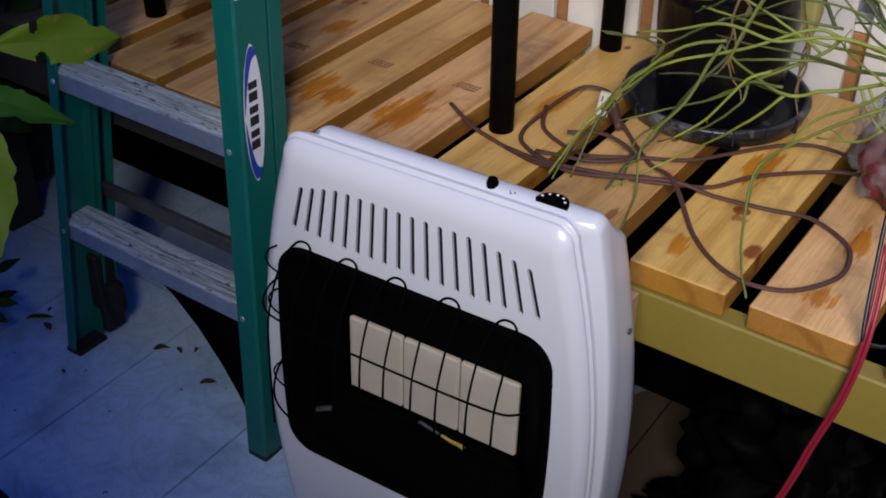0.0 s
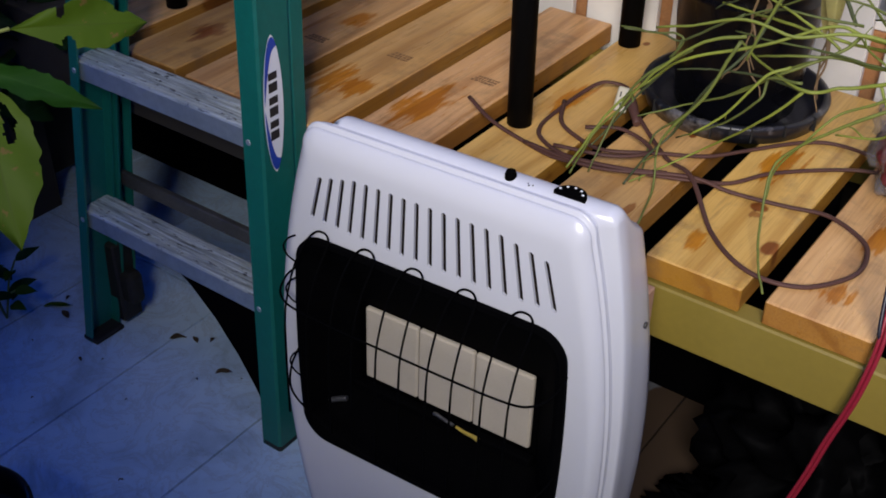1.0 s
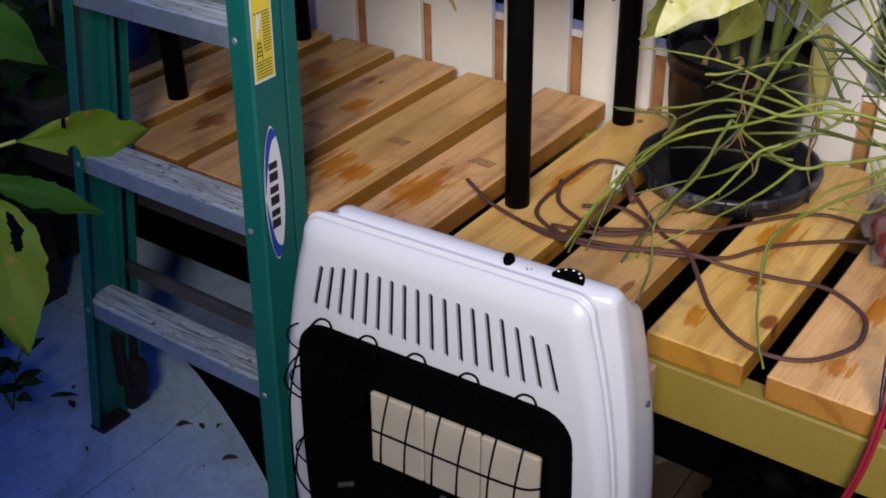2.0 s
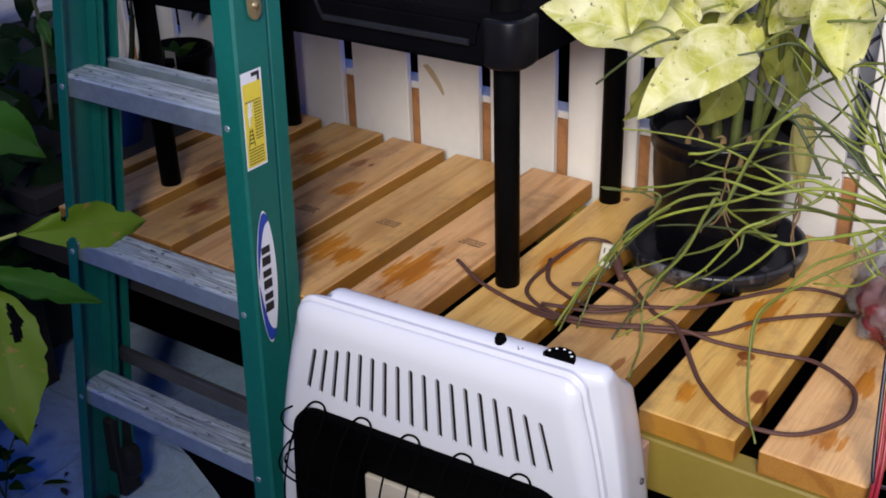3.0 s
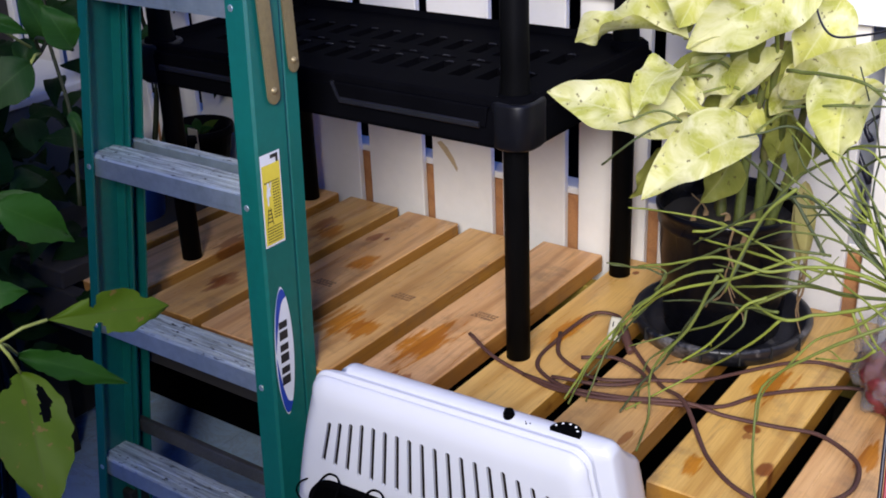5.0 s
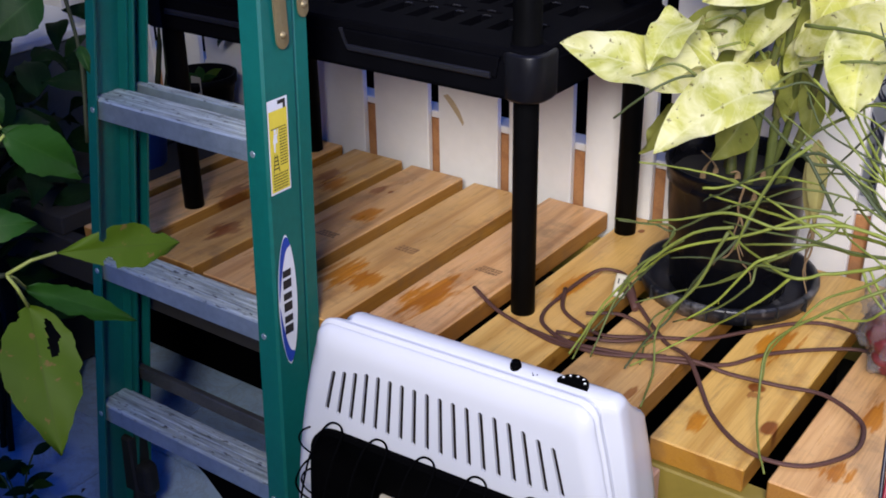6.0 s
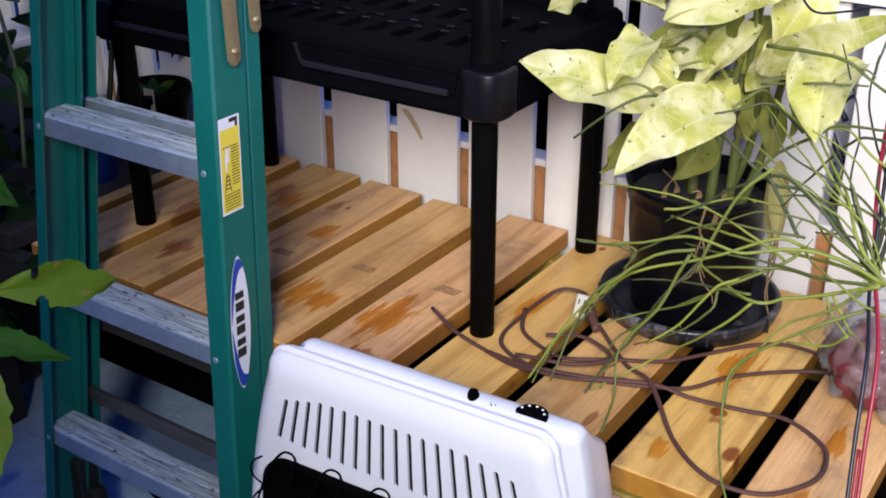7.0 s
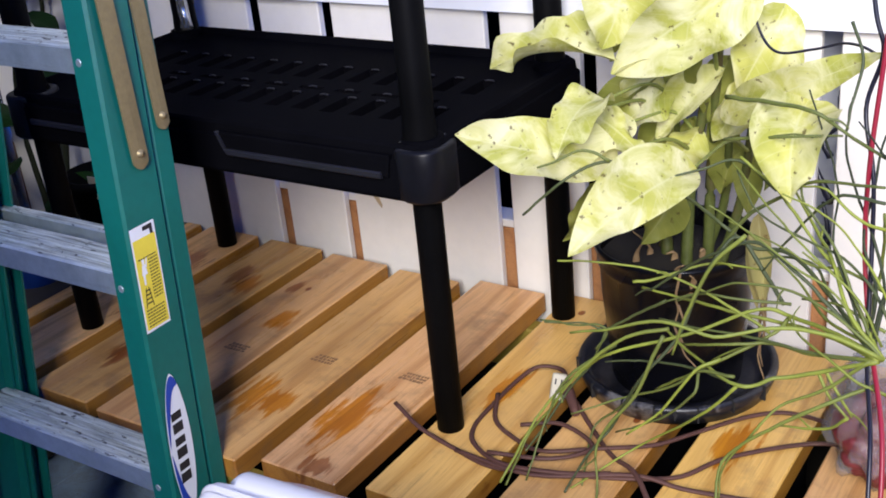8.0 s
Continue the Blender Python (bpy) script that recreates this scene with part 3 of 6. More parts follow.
# ---- bench ----
def bench():
    b = empty("bench", (0.0, -0.32, 0.0), "slatted potting bench of pale pine planks on a yellow beam", "bench")
    lefts = [-1.200, -1.045, -0.905, -0.838, -0.660, -0.488, -0.314, -0.140, 0.044, 0.226, 0.414, 0.588, 0.768, 0.950]
    fronts = [0.0, 0.003, 0.004, 0.006, 0.004, -0.003, -0.010, 0.010, 0.004, 0.0, 0.0, -0.003, 0.002, 0.0]
    me = bpy.data.meshes.new("plank")
    bm = box(-0.07, 0.07, -0.3175, 0.3175, -0.038, 0, 0.0022)
    bm.to_mesh(me)
    bm.free()
    me.materials.append(M_PLANK)
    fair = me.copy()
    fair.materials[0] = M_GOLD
    # dark copy of the planks: deep shade at the left end put into colour
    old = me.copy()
    old.materials[0] = M_SHADEFILL
    # slim strip for the part of a plank that stays in light
    slim = me.copy()
    slim.transform(Matrix.Translation((0, 0.070, 0)) @ Matrix.Diagonal((0.27, 0.78, 1, 1)))
    planks = []
    for x, dy in zip(lefts, fronts):
        p = part("plank", old if x < -1.0 else slim if x < -0.9 else fair if x in (0.044, 0.414) else me, None, b, "plank with the left end's deep shade put into its colour" if x < -1.0 else "")
        p.location = (x + (0.019 if -1.0 < x < -0.9 else 0.07), -0.3155 + dy + (0.02 if x in (0.044, 0.226) else 0), H)
        planks.append(p)
    # left stretch of the front beam, its shade painted as a dark colour
    part("front_beam", box(-1.24, -0.262, -0.636, -0.602, 0.457, 0.5465, 0.003), M_SHADEFILL, b, "beam with the shade behind the ladder put into its colour")
    for name, x0, y0, y1 in (("front_beam", -0.26, -0.640, -0.602), ("back_beam", -1.24, -0.06, -0.022)):
        part(name, box(x0, 1.12, y0, y1, 0.457, 0.5465, 0.003), M_BEAM, b, "yellow painted beam")
    # the two left legs carry the same painted shade
    for x in (-1.18, 1.05):
        for y in (-0.60, -0.11):
            part("leg", box(x, x + 0.038, y, y + 0.089, 0.0, 0.5465, 0.002), M_BEAM if x > 0 else M_SHADEFILL, b)
    # unseen panel, added to keep west light off the floor under the bench
    part("end_panel", box(-1.262, -1.242, -0.60, 0.0, 0.02, 0.54, 0.002), M_SHADEFILL, b, "unseen panel added to block light from the west")
    # board under the planks, blackened to carry the darkness behind it
    part("back_panel", box(-1.240, 0.55, -0.235, -0.215, 0.0, 0.54, 0.002), M_BLACKPAINT, b, "black panel with the deep shade under the planks put into its colour")
    # grade stamps: rows of small unreadable marks
    for px, py, k in ((-0.405, -0.385, 6), (-0.232, -0.354, 7), (-0.057, -0.340, 8)):
        bm = bmesh.new()
        for row in range(3):
            x = -0.024 + 0.003 * row
            while x < 0.022:
                w = random.uniform(0.002, 0.007)
                box(px + x, px + x + w, py + row * 0.0080 - 0.0075 + 0.0015 * random.random(), py + row * 0.0080 - 0.0012, H + 0.0002, H + 0.0006, 0, 1, bm)
                x += w + random.uniform(0.001, 0.003)
        part("grade_stamp", bm, M_STAMP, b, "brown ink grade stamp")
    return b


bench()


# ---- ladder ----
def ladder():
    top = 1.62
    lad = empty("step_ladder", (-0.42, -0.77, 0), "closed green fibreglass step ladder with worn aluminium steps", "ladder")

    def y_front(z):
        return -0.806 + 0.093 * z

    def right(z):
        return -0.160 - 0.050 * z

    def left(z):
        return -0.700 + 0.075 * z

    def channel(edge, s, y_of, depth, flange, t=0.004, z0=0.0, z1=top, inset=0.0):
        """A U profile whose web stands outside; s: +1 for the side that looks to +x."""
        rings = []
        for z in (z0, z1):
            x, y = edge(z) - s * inset, y_of(z)
            prof = [(0, 0.004), (0.004, 0), (flange, 0), (flange, t), (t, t), (t, depth - t), (flange, depth - t), (flange, depth), (0.004, depth), (0, depth - 0.004),
                    (0, depth * 0.5)]
            rings.append([(x - s * u, y + v, z) for u, v in prof])
        return loft(rings)

    rails = {}
    for name, edge, s in (("right", right, 1), ("left", left, -1)):
        rails[name] = part("front_rail", channel(edge, s, y_front, 0.072, 0.042 if s > 0 else 0.025), M_GREEN, lad, "green fibreglass rail")
        part("rear_rail", channel(edge, s, lambda z: y_front(z) + 0.0745, 0.034, 0.030, z0=0.03, inset=0.004), M_GREEN, lad, "green fibreglass rail")
        x = edge(0) - s * 0.02
        part("foot", box(x - 0.021, x + 0.021, y_front(0) - 0.001, y_front(0) + 0.071, 0.0, 0.011, 0.003), M_RUBBER, lad, "black rubber foot")
        x = edge(0) - s * 0.02
        z1 = 0.05 if s > 0 else 0.20
        boot = box(x - 0.022, x + 0.022, y_front(0) + 0.0745, y_front(0) + 0.122, 0.012, z1, 0.004)
        if s < 0:
            join(boot, box(x + 0.010, x + 0.052, y_front(0) + 0.080, y_front(0) + 0.116, 0.06, 0.135, 0.012, 2))
        part("foot", boot, M_RUBBER, lad, "black rubber foot")
    for k in range(1, 6):
        z = 0.305 * k + 0.002
        y = y_front(z) + 0.0055
        x0, x1 = left(z) + 0.0055, right(z) - 0.0055
        # ribbed tread over a deep front lip
        prof = [(0.0025, 0), (0, -0.0025), (0, -0.036), (0.004, -0.036), (0.004, -0.006)]
        tread = [(0.061, -0.006), (0.061, -0.03), (0.065, -0.03), (0.065, 0)]
        ribs = []
        for j in range(4):
            v = 0.060 - j * 0.0150
            ribs += [(v, 0), (v - 0.0012, 0.0010), (v - 0.0095, 0.0010), (v - 0.0107, 0)]
        ring = [[(x, y + v, z + w) for v, w in prof + tread + ribs] for x in (x0, x1)]
        step = part("step", loft(ring), M_ALU, lad, "worn grey aluminium step")
        for xx in (right(z) - 0.030, left(z) + 0.0145):
            bm = disc(0.0055, 0, 0.003, 12)
            bm.transform(Matrix.Translation((xx, y_front(z) + 0.0005, z - 0.018)) @ Matrix.Rotation(radians(90), 4, "X"))
            part("rivet", bm, M_ALU, step)
    # rear braces
    for z in (0.352, 0.912, 1.36):
        y = y_front(z) + (0.084 if z < 0.5 else 0.094)
        part("rear_brace", box(left(z) + 0.012, right(z) - 0.012, y, y + (0.014 if z < 0.5 else 0.020), z - 0.026, z + (0.004 if z < 0.5 else 0.010), 0.002), M_DULL if z < 0.5 else M_ALU, lad, "dull metal cross brace")
    shape = [(-0.455, 0.262), (-0.225, 0.268), (-0.203, 0.03), (-0.222, 0.045), (-0.250, 0.085), (-0.290, 0.135), (-0.345, 0.190), (-0.405, 0.235)]
    ring = [[(x, y_front(z) + d, z) for x, z in shape] for d in (0.030, 0.036)]
    part("knee_brace", loft(ring), M_BLACKPAINT, lad, "dark knee brace under the lowest step")
    # brass spreader straps folded along the rails
    for y_off, z0, w in ((0.040, 1.070, 0.0130), (0.092, 1.104, 0.0110)):
        pts = []
        for t in np.linspace(0, 1, 6):
            z = z0 + t * 0.42
            pts.append((right(z) + 0.0045 + (0.0 if y_off < 0.05 else -0.004), y_front(z) + y_off - 0.028 * t, z))
        tip = [(Vector(pts[0]) + Vector((0, 0, dz)), s) for dz, s in ((-w, 0.25), (-0.8 * w, 0.62), (-0.4 * w, 0.92))]
        rings = [[p + Vector((u, s * v, 0)) for u, v in ((0, -w), (0.003, -w), (0.004, 0), (0.003, w), (0, w))] for p, s in tip + [(Vector(p), 1) for p in pts]]
        strap = part("spreader_strap", loft(rings), M_BRASS, lad, "aged brass spreader strap")
        bm = lathe([(0.0002, 0.005), (0.004, 0.004), (0.006, 0.0)], 14)
        bm.transform(Matrix.Translation((pts[0][0] + 0.0035, pts[0][1], pts[0][2] + 0.008)) @ Matrix.Rotation(radians(90), 4, "Y"))
        part("rivet", bm, M_BRASS, strap, smooth=True)

    # printed oval badge and warning label on the rail
    def on_rail(u, z, lift=0.0):
        """A place on the outer face: u across the rail from its front edge."""
        return Vector((right(z) + lift, y_front(z) + u, z))

    def oval(rz, ru, mid_z, mid_u, lift, mat, name, parent, cut=None):
        ring = []
        for j in range(40):
            a = 2 * math.pi * j / 40
            ring.append(on_rail(mid_u + ru * math.cos(a), mid_z + rz * math.sin(a) * (1 - 0.10 * abs(math.cos(a))), lift))
        bm = bmesh.new()
        bm.faces.new([bm.verts.new(p) for p in ring])
        return part(name, bm, mat, parent)

    zc, uc = 0.655, 0.028
    badge = oval(0.112, 0.0215, zc, uc, 0.0012, M_LABELW, "badge", lad)
    tagged(badge, "white oval maker's badge with blue crescents")
    for s in (1, -1):
        vo, vi, bm = [], [], bmesh.new()
        for j in range(25):
            q = j / 24
            a = s * math.pi / 2 + s * (-0.55 + 2.1 * q) * 1.0
            thick = 0.36 * math.sin(math.pi * q) ** 0.7
            vo.append(bm.verts.new(on_rail(uc + 0.0198 * math.cos(a), zc + 0.108 * math.sin(a), 0.0018)))
            vi.append(bm.verts.new(on_rail(uc + 0.0198 * (1 - thick) * math.cos(a), zc + 0.108 * (1 - thick * 0.75) * math.sin(a), 0.0018)))
        for a, b2, c, d in zip(vo, vo[1:], vi[1:], vi):
            bm.faces.new((a, b2, c, d))
        part("crescent", bm, M_BLUE, badge)
    bm = bmesh.new()
    for j in range(6):
        z = zc - 0.056 + j * 0.0195
        for u0, u1, d0, d1 in ((-0.0100, 0.0090, 0.0, 0.0150 - 0.003 * (j % 2)),):
            bm.faces.new([bm.verts.new(on_rail(uc + u, z + d, 0.0019)) for u, d in ((u0, d0), (u1, d0), (u1, d1), (u0, d1))])
    part("lettering", bm, M_INK, badge, "black maker's lettering drawn as bars")

    def patch(z0, z1, u0, u1, lift, mat, name, parent, label=""):
        bm = bmesh.new()
        vs = [bm.verts.new(on_rail(u, z, lift)) for u, z in ((u0, z0), (u1, z0), (u1, z1), (u0, z1))]
        bm.faces.new(vs)
        return part(name, bm, mat, parent, label)

    lab = patch(0.838, 0.985, 0.004, 0.048, 0.0012, M_LABELW, "warning_label", lad, "yellow and white warning label")
    patch(0.8415, 0.968, 0.0062, 0.0458, 0.0016, M_LABELY, "yellow_panel", lab)
    patch(0.976, 0.982, 0.026, 0.043, 0.0018, M_INK, "pictogram", lab)
    patch(0.968, 0.976, 0.038, 0.043, 0.0018, M_INK, "pictogram", lab)
    bm = bmesh.new()
    for j in range(22):
        z = 0.845 + j * 0.0045
        if 0.868 < z < 0.880:
            continue
        u0, u1 = (0.010, 0.042) if z < 0.868 or z > 0.935 else (0.027, 0.043)
        u = u0
        while u < u1:
            w = random.uniform(0.002, 0.005)
            vs = [bm.verts.new(on_rail(min(a, u1), b2, 0.0019)) for a, b2 in ((u, z), (u + w, z), (u + w, z + 0.002), (u, z + 0.002))]
            bm.faces.new(vs)
            u += w + 0.001
    part("small_print", bm, M_PRINT, lab, "small unreadable print")
    # a pale climber over a dark ladder
    bm = bmesh.new()
    for shape in (((0.0145, 0.904), (0.0170, 0.904), (0.0180, 0.918), (0.0140, 0.918)), ((0.0125, 0.918), (0.0225, 0.918), (0.0205, 0.932), (0.0150, 0.932)),
                  ((0.0155, 0.9325), (0.0195, 0.9325), (0.0200, 0.940), (0.0150, 0.940)), ((0.0205, 0.930), (0.0235, 0.941), (0.0250, 0.940), (0.0222, 0.927))):
        bm.faces.new([bm.verts.new(on_rail(u, z, 0.0019)) for u, z in shape])
    part("pictogram", bm, M_LABELW, lab)
    bm = bmesh.new()
    for shape in [((0.0105, 0.872), (0.0120, 0.872), (0.0160, 0.900), (0.0148, 0.900)), ((0.0235, 0.872), (0.0250, 0.872), (0.0200, 0.900), (0.0188, 0.900))] + [((0.0115 + 0.0006 * k, z), (0.0240 - 0.0006 * k, z), (0.0238 - 0.0006 * k, z + 0.002), (0.0117 + 0.0006 * k, z + 0.002)) for k, z in enumerate((0.877, 0.883, 0.889, 0.895))]:
        bm.faces.new([bm.verts.new(on_rail(u, z, 0.0020)) for u, z in shape])
    part("pictogram", bm, M_INK, lab)
    return lad


ladder()


# ---- heater ----
def barrel(hw, z0, z1, cr, n=16, bulge=0.045):
    """A closed outline (u, z), wider half way up, with round corners."""
    pts = []
    zm, hh = (z0 + z1) / 2, (z1 - z0) / 2

    def wide(z):
        return hw - bulge * ((z - zm) / hh) ** 2

    for cx, cz, a0 in ((1, 1, 0), (-1, 1, 90), (-1, -1, 180), (1, -1, 270)):
        ex, ez = cx * (wide(zm + cz * (hh - cr)) - cr), zm + cz * (hh - cr)
        for k in range(n // 2 + 1):
            a = radians(a0 + 90 * k / (n // 2))
            pts.append((ex + cr * math.cos(a), ez + cr * math.sin(a)))
        # the long side after the corner
        za, zb = (zm + hh - cr, zm - hh + cr)
        if cx < 0 and cz > 0:
            pts += [(-wide(za + (zb - za) * k / n), za + (zb - za) * k / n) for k in range(1, n)]
        elif cx > 0 and cz < 0:
            pts += [(wide(zb + (za - zb) * k / n), zb + (za - zb) * k / n) for k in range(1, n)]
        else:
            w0 = pts[-1][0]
            if cx > 0:
                pts += [(w0 - 2 * w0 * k / n, pts[-1][1]) for k in range(1, n)]
            else:
                pts += [(w0 - 2 * w0 * k / n, pts[-1][1]) for k in range(1, n)]
    return pts


def heater():
    hx = empty("gas_heater", (0.237, -0.919, 0.0), "white enamelled wall gas heater with black grille opening", "heater")
    hx.rotation_euler = (radians(-2.0), 0, radians(3.0))

    def P(name, bm, mat, parent=hx, label="", smooth=False):
        return part(name, bm, mat, parent, label, smooth, local=True)

    def at(outline, d):
        return [(u, d, z) for u, z in outline]

    def outline(inset, z0=0.012, z1=0.778, hw=0.2612, shift=0.0, corner=0.028, bulge=0.058):
        return [(u + 0.0055 + shift, z) for u, z in barrel(hw - 0.5 * inset, z0 + inset, z1 - inset, max(0.010, corner - inset * 0.3), bulge=bulge)]

    hole = barrel(0.214, 0.257, 0.618, 0.045, bulge=0.008)
    # front shell with the opening, its rounded rim and the seam
    rings = [at(hole, 0.012), at(hole, 0.0), at(barrel(0.2155, 0.2555, 0.6195, 0.046, bulge=0.008), 0.0)] + [at(outline(i), d) for i, d in ((0.046, 0.0), (0.041, 0.00004), (0.036, 0.0002), (0.030, 0.0008), (0.022, 0.0027), (0.014, 0.0063), (0.0075, 0.0108), (0.0044, 0.0142), (0.0044, 0.0148), (0.0130, 0.0158), (0.0130, 0.0196), (0.0024, 0.0206), (0.0006, 0.0220), (0.0, 0.0242), (0.0015, 0.0258), (0.011, 0.0268))]
    rings += [at(barrel(0.205, 0.235, 0.63, 0.04, bulge=0.008), 0.0268), at(hole, 0.012)]
    bm = bmesh.new()
    vs = [[bm.verts.new(p) for p in r] for r in rings[:-1]]
    vs.append(vs[0])
    n = len(vs[0])
    for j, (a, b) in enumerate(zip(vs, vs[1:])):
        if j == 2:
            continue
        for k in range(n):
            f = bm.faces.new((a[k], b[k], b[(k + 1) % n], a[(k + 1) % n]))
            f.smooth = 3 <= j <= 17
    # the flat front, a sheet with the opening left out
    rim_edges = [bm.edges.get((r[k], r[(k + 1) % n])) for r in vs[2:4] for k in range(n)]
    bmesh.ops.triangle_fill(bm, use_beauty=True, use_dissolve=False, edges=rim_edges, normal=(0, -1, 0))
    bmesh.ops.recalc_face_normals(bm, faces=bm.faces)
    if bm.calc_volume(signed=True) < 0:
        bmesh.ops.reverse_faces(bm, faces=bm.faces)
    shell = P("front_shell", bm, M_ENAMEL, label="glossy white front shell")
    # louvre slots cut into the shell
    cut = bmesh.new()
    for k in range(18):
        t = k / 17
        bow, end = -0.0060 * (1 - (2 * t - 1) ** 2), abs(2 * t - 1)
        u0, u1 = -0.1656 + 0.3328 * t + bow, -0.1815 + 0.3659 * t + bow
        z1, z0 = 0.7262 - 0.0142 * max(0.0, (end - 0.62) / 0.38), 0.6395 + 0.006 * end ** 3
        ring = []
        for u, z, w in ((u0, z1, 0.0012), (u0 + (u1 - u0) * 0.03, z1 - 0.0022, 0.0034), (u0 + (u1 - u0) * 0.97, z0 + 0.0022, 0.0034), (u1, z0, 0.0012)):
            ring.append([(u - w, -0.02, z), (u + w, -0.02, z), (u + w, 0.035, z), (u - w, 0.035, z)])
        loft(ring, bm=cut)
    bmesh.ops.recalc_face_normals(cut, faces=cut.faces)
    if cut.calc_volume(signed=True) < 0:
        bmesh.ops.reverse_faces(cut, faces=cut.faces)
    cm = bpy.data.meshes.new("cutter")
    cut.to_mesh(cm)
    cut.free()
    cutter = new("cutter", cm)
    cutter.parent = hx
    mod = shell.modifiers.new("slots", "BOOLEAN")
    mod.operation, mod.object, mod.solver = "DIFFERENCE", cutter, "MANIFOLD"
    bpy.context.view_layer.update()
    me = bpy.data.meshes.new_from_object(shell.evaluated_get(bpy.context.evaluated_depsgraph_get()))
    for pl in me.polygons:
        wall = abs(pl.normal.y) < 0.3 and 0.63 < pl.center.z < 0.735 and abs(pl.center.x) < 0.2
        pl.use_smooth = pl.use_smooth and not wall and abs(pl.normal.y) < 0.99999
    shell.modifiers.clear()
    shell.data = me
    bpy.data.objects.remove(cutter)
    # shallow dark sheet that stands in for the darkness inside the slots
    P("louvre_backing", loft([[(-w, d, z), (w, d, z), (w, d + 0.005, z), (-w, d + 0.005, z)] for w, z, d in ((0.188, 0.634, 0.0042), (0.172, 0.7290, 0.0042))]), M_LOUVRESHADE, label="dark sheet added to paint the shade inside the louvres")
    # rear casing
    rings = [at(outline(0.012), 0.0265), at(outline(0.012), 0.0290), at(outline(0.0060, z1=0.7765, corner=0.022), 0.0300), at(outline(0.0040, z1=0.7765, corner=0.022), 0.0330), at(outline(0.0045, z1=0.7765, corner=0.022), 0.0365)]
    rings += [at(outline(i, z1=z, hw=0.2482, shift=0.0225, corner=0.018, bulge=0.045), d) for i, z, d in ((0.006, 0.7795, 0.0372), (0.003, 0.7805, 0.045), (0.003, 0.780, 0.058), (0.004, 0.778, 0.066), (0.005, 0.771, 0.074), (0.006, 0.758, 0.088), (0.007, 0.742, 0.106), (0.010, 0.730, 0.128), (0.020, 0.725, 0.148), (0.040, 0.722, 0.156))]
    bm = loft(rings, (False, True))
    for f in bm.faces:
        f.smooth = len(f.verts) == 4
    P("rear_casing", bm, M_ENAMEL, label="white rear casing")
    # grey strip added in the groove to paint the shade of the seam
    seam = [[(u, d, z) for u, z in outline(i)] for i, d in ((0.0122, 0.0152), (0.0108, 0.0162), (0.0108, 0.0192), (0.0122, 0.0202))]
    P("seam_strip", loft(seam, (False, False)), M_SEAMSHADE, label="grey strip added to paint the shade in the front shell's seam")
    # black firebox
    inner = barrel(0.150, 0.325, 0.490, 0.012, bulge=0.0)
    lip = barrel(0.2135, 0.2575, 0.6175, 0.045, bulge=0.008)
    rim = barrel(0.207, 0.264, 0.611, 0.040, bulge=0.008)
    bm = loft([at(lip, -0.006), at(rim, -0.008), at(barrel(0.198, 0.274, 0.600, 0.035, bulge=0.006), -0.002), at(inner, 0.060), at(inner, 0.075)], (False, True))
    join(bm, loft([at(lip, 0.012), at(lip, -0.006)], (False, False)))
    fire = P("firebox", bm, M_BLACKPAINT, label="matt black firebox")
    for k in range(3):
        u0 = -0.139 + k * 0.0927
        P("plaque", box(u0 + 0.0008, u0 + 0.0919, 0.056, 0.066, 0.357, 0.4835, 0.003), M_PLAQUE, fire, "cream ceramic burner plaque")
    P("burner_bar", box(-0.15, 0.15, 0.040, 0.056, 0.338, 0.355, 0.003), M_BLACKPAINT, fire)
    P("pilot", tube([(0.000, 0.030, 0.3720), (0.006, 0.030, 0.3730), (0.012, 0.030, 0.3710), (0.022, 0.029, 0.3700), (0.034, 0.029, 0.3680)], 0.0028, 8, None, 0.8), M_DULL, fire, "small metal pilot burner")
    P("pilot_tube", tube(smooth_path([(0.038, 0.029, 0.3675), (0.054, 0.028, 0.3655), (0.066, 0.028, 0.3650), (0.076, 0.027, 0.3640)]), 0.0020, 8, None, 1.7), M_BRASSTIP, fire, "yellow brass pilot tip")
    P("thermocouple", tube(smooth_path([(-0.178, 0.02, 0.316), (-0.165, 0.024, 0.322), (-0.152, 0.028, 0.326)]), 0.0045, 8), M_DULL, fire, "dull metal sensor")
    # wire guard
    guard = P("wire_guard", tube(smooth_path([(-0.214, 0.004, 0.420), (-0.206, -0.030, 0.402), (-0.182, -0.058, 0.385), (-0.138, -0.062, 0.362), (-0.078, -0.064, 0.345), (0.0, -0.064, 0.336), (0.078, -0.064, 0.338), (0.138, -0.062, 0.348), (0.182, -0.056, 0.366), (0.206, -0.028, 0.388), (0.210, 0.004, 0.400)]), 0.0017, 6), M_WIRE, label="black bent wire guard")
    for u, z in ((-0.165, 0.351), (-0.090, 0.347), (-0.014, 0.336), (0.065, 0.338), (0.146, 0.350)):
        half = [(0.0, -0.001, 0.6290), (0.009, -0.002, 0.6268), (0.0155, -0.008, 0.6200), (0.0180, -0.020, 0.6100), (0.0185, -0.040, 0.5870), (0.0185, -0.056, 0.5500), (0.0185, -0.063, 0.5150), (0.0185, -0.065, 0.4400), (0.0185, -0.064, z)]
        path = [(u - a, d, zz) for a, d, zz in half[:0:-1]] + [(u + a, d, zz) for a, d, zz in half]
        P("wire", tube(smooth_path(path, 4), 0.0016, 6), M_WIRE, guard)
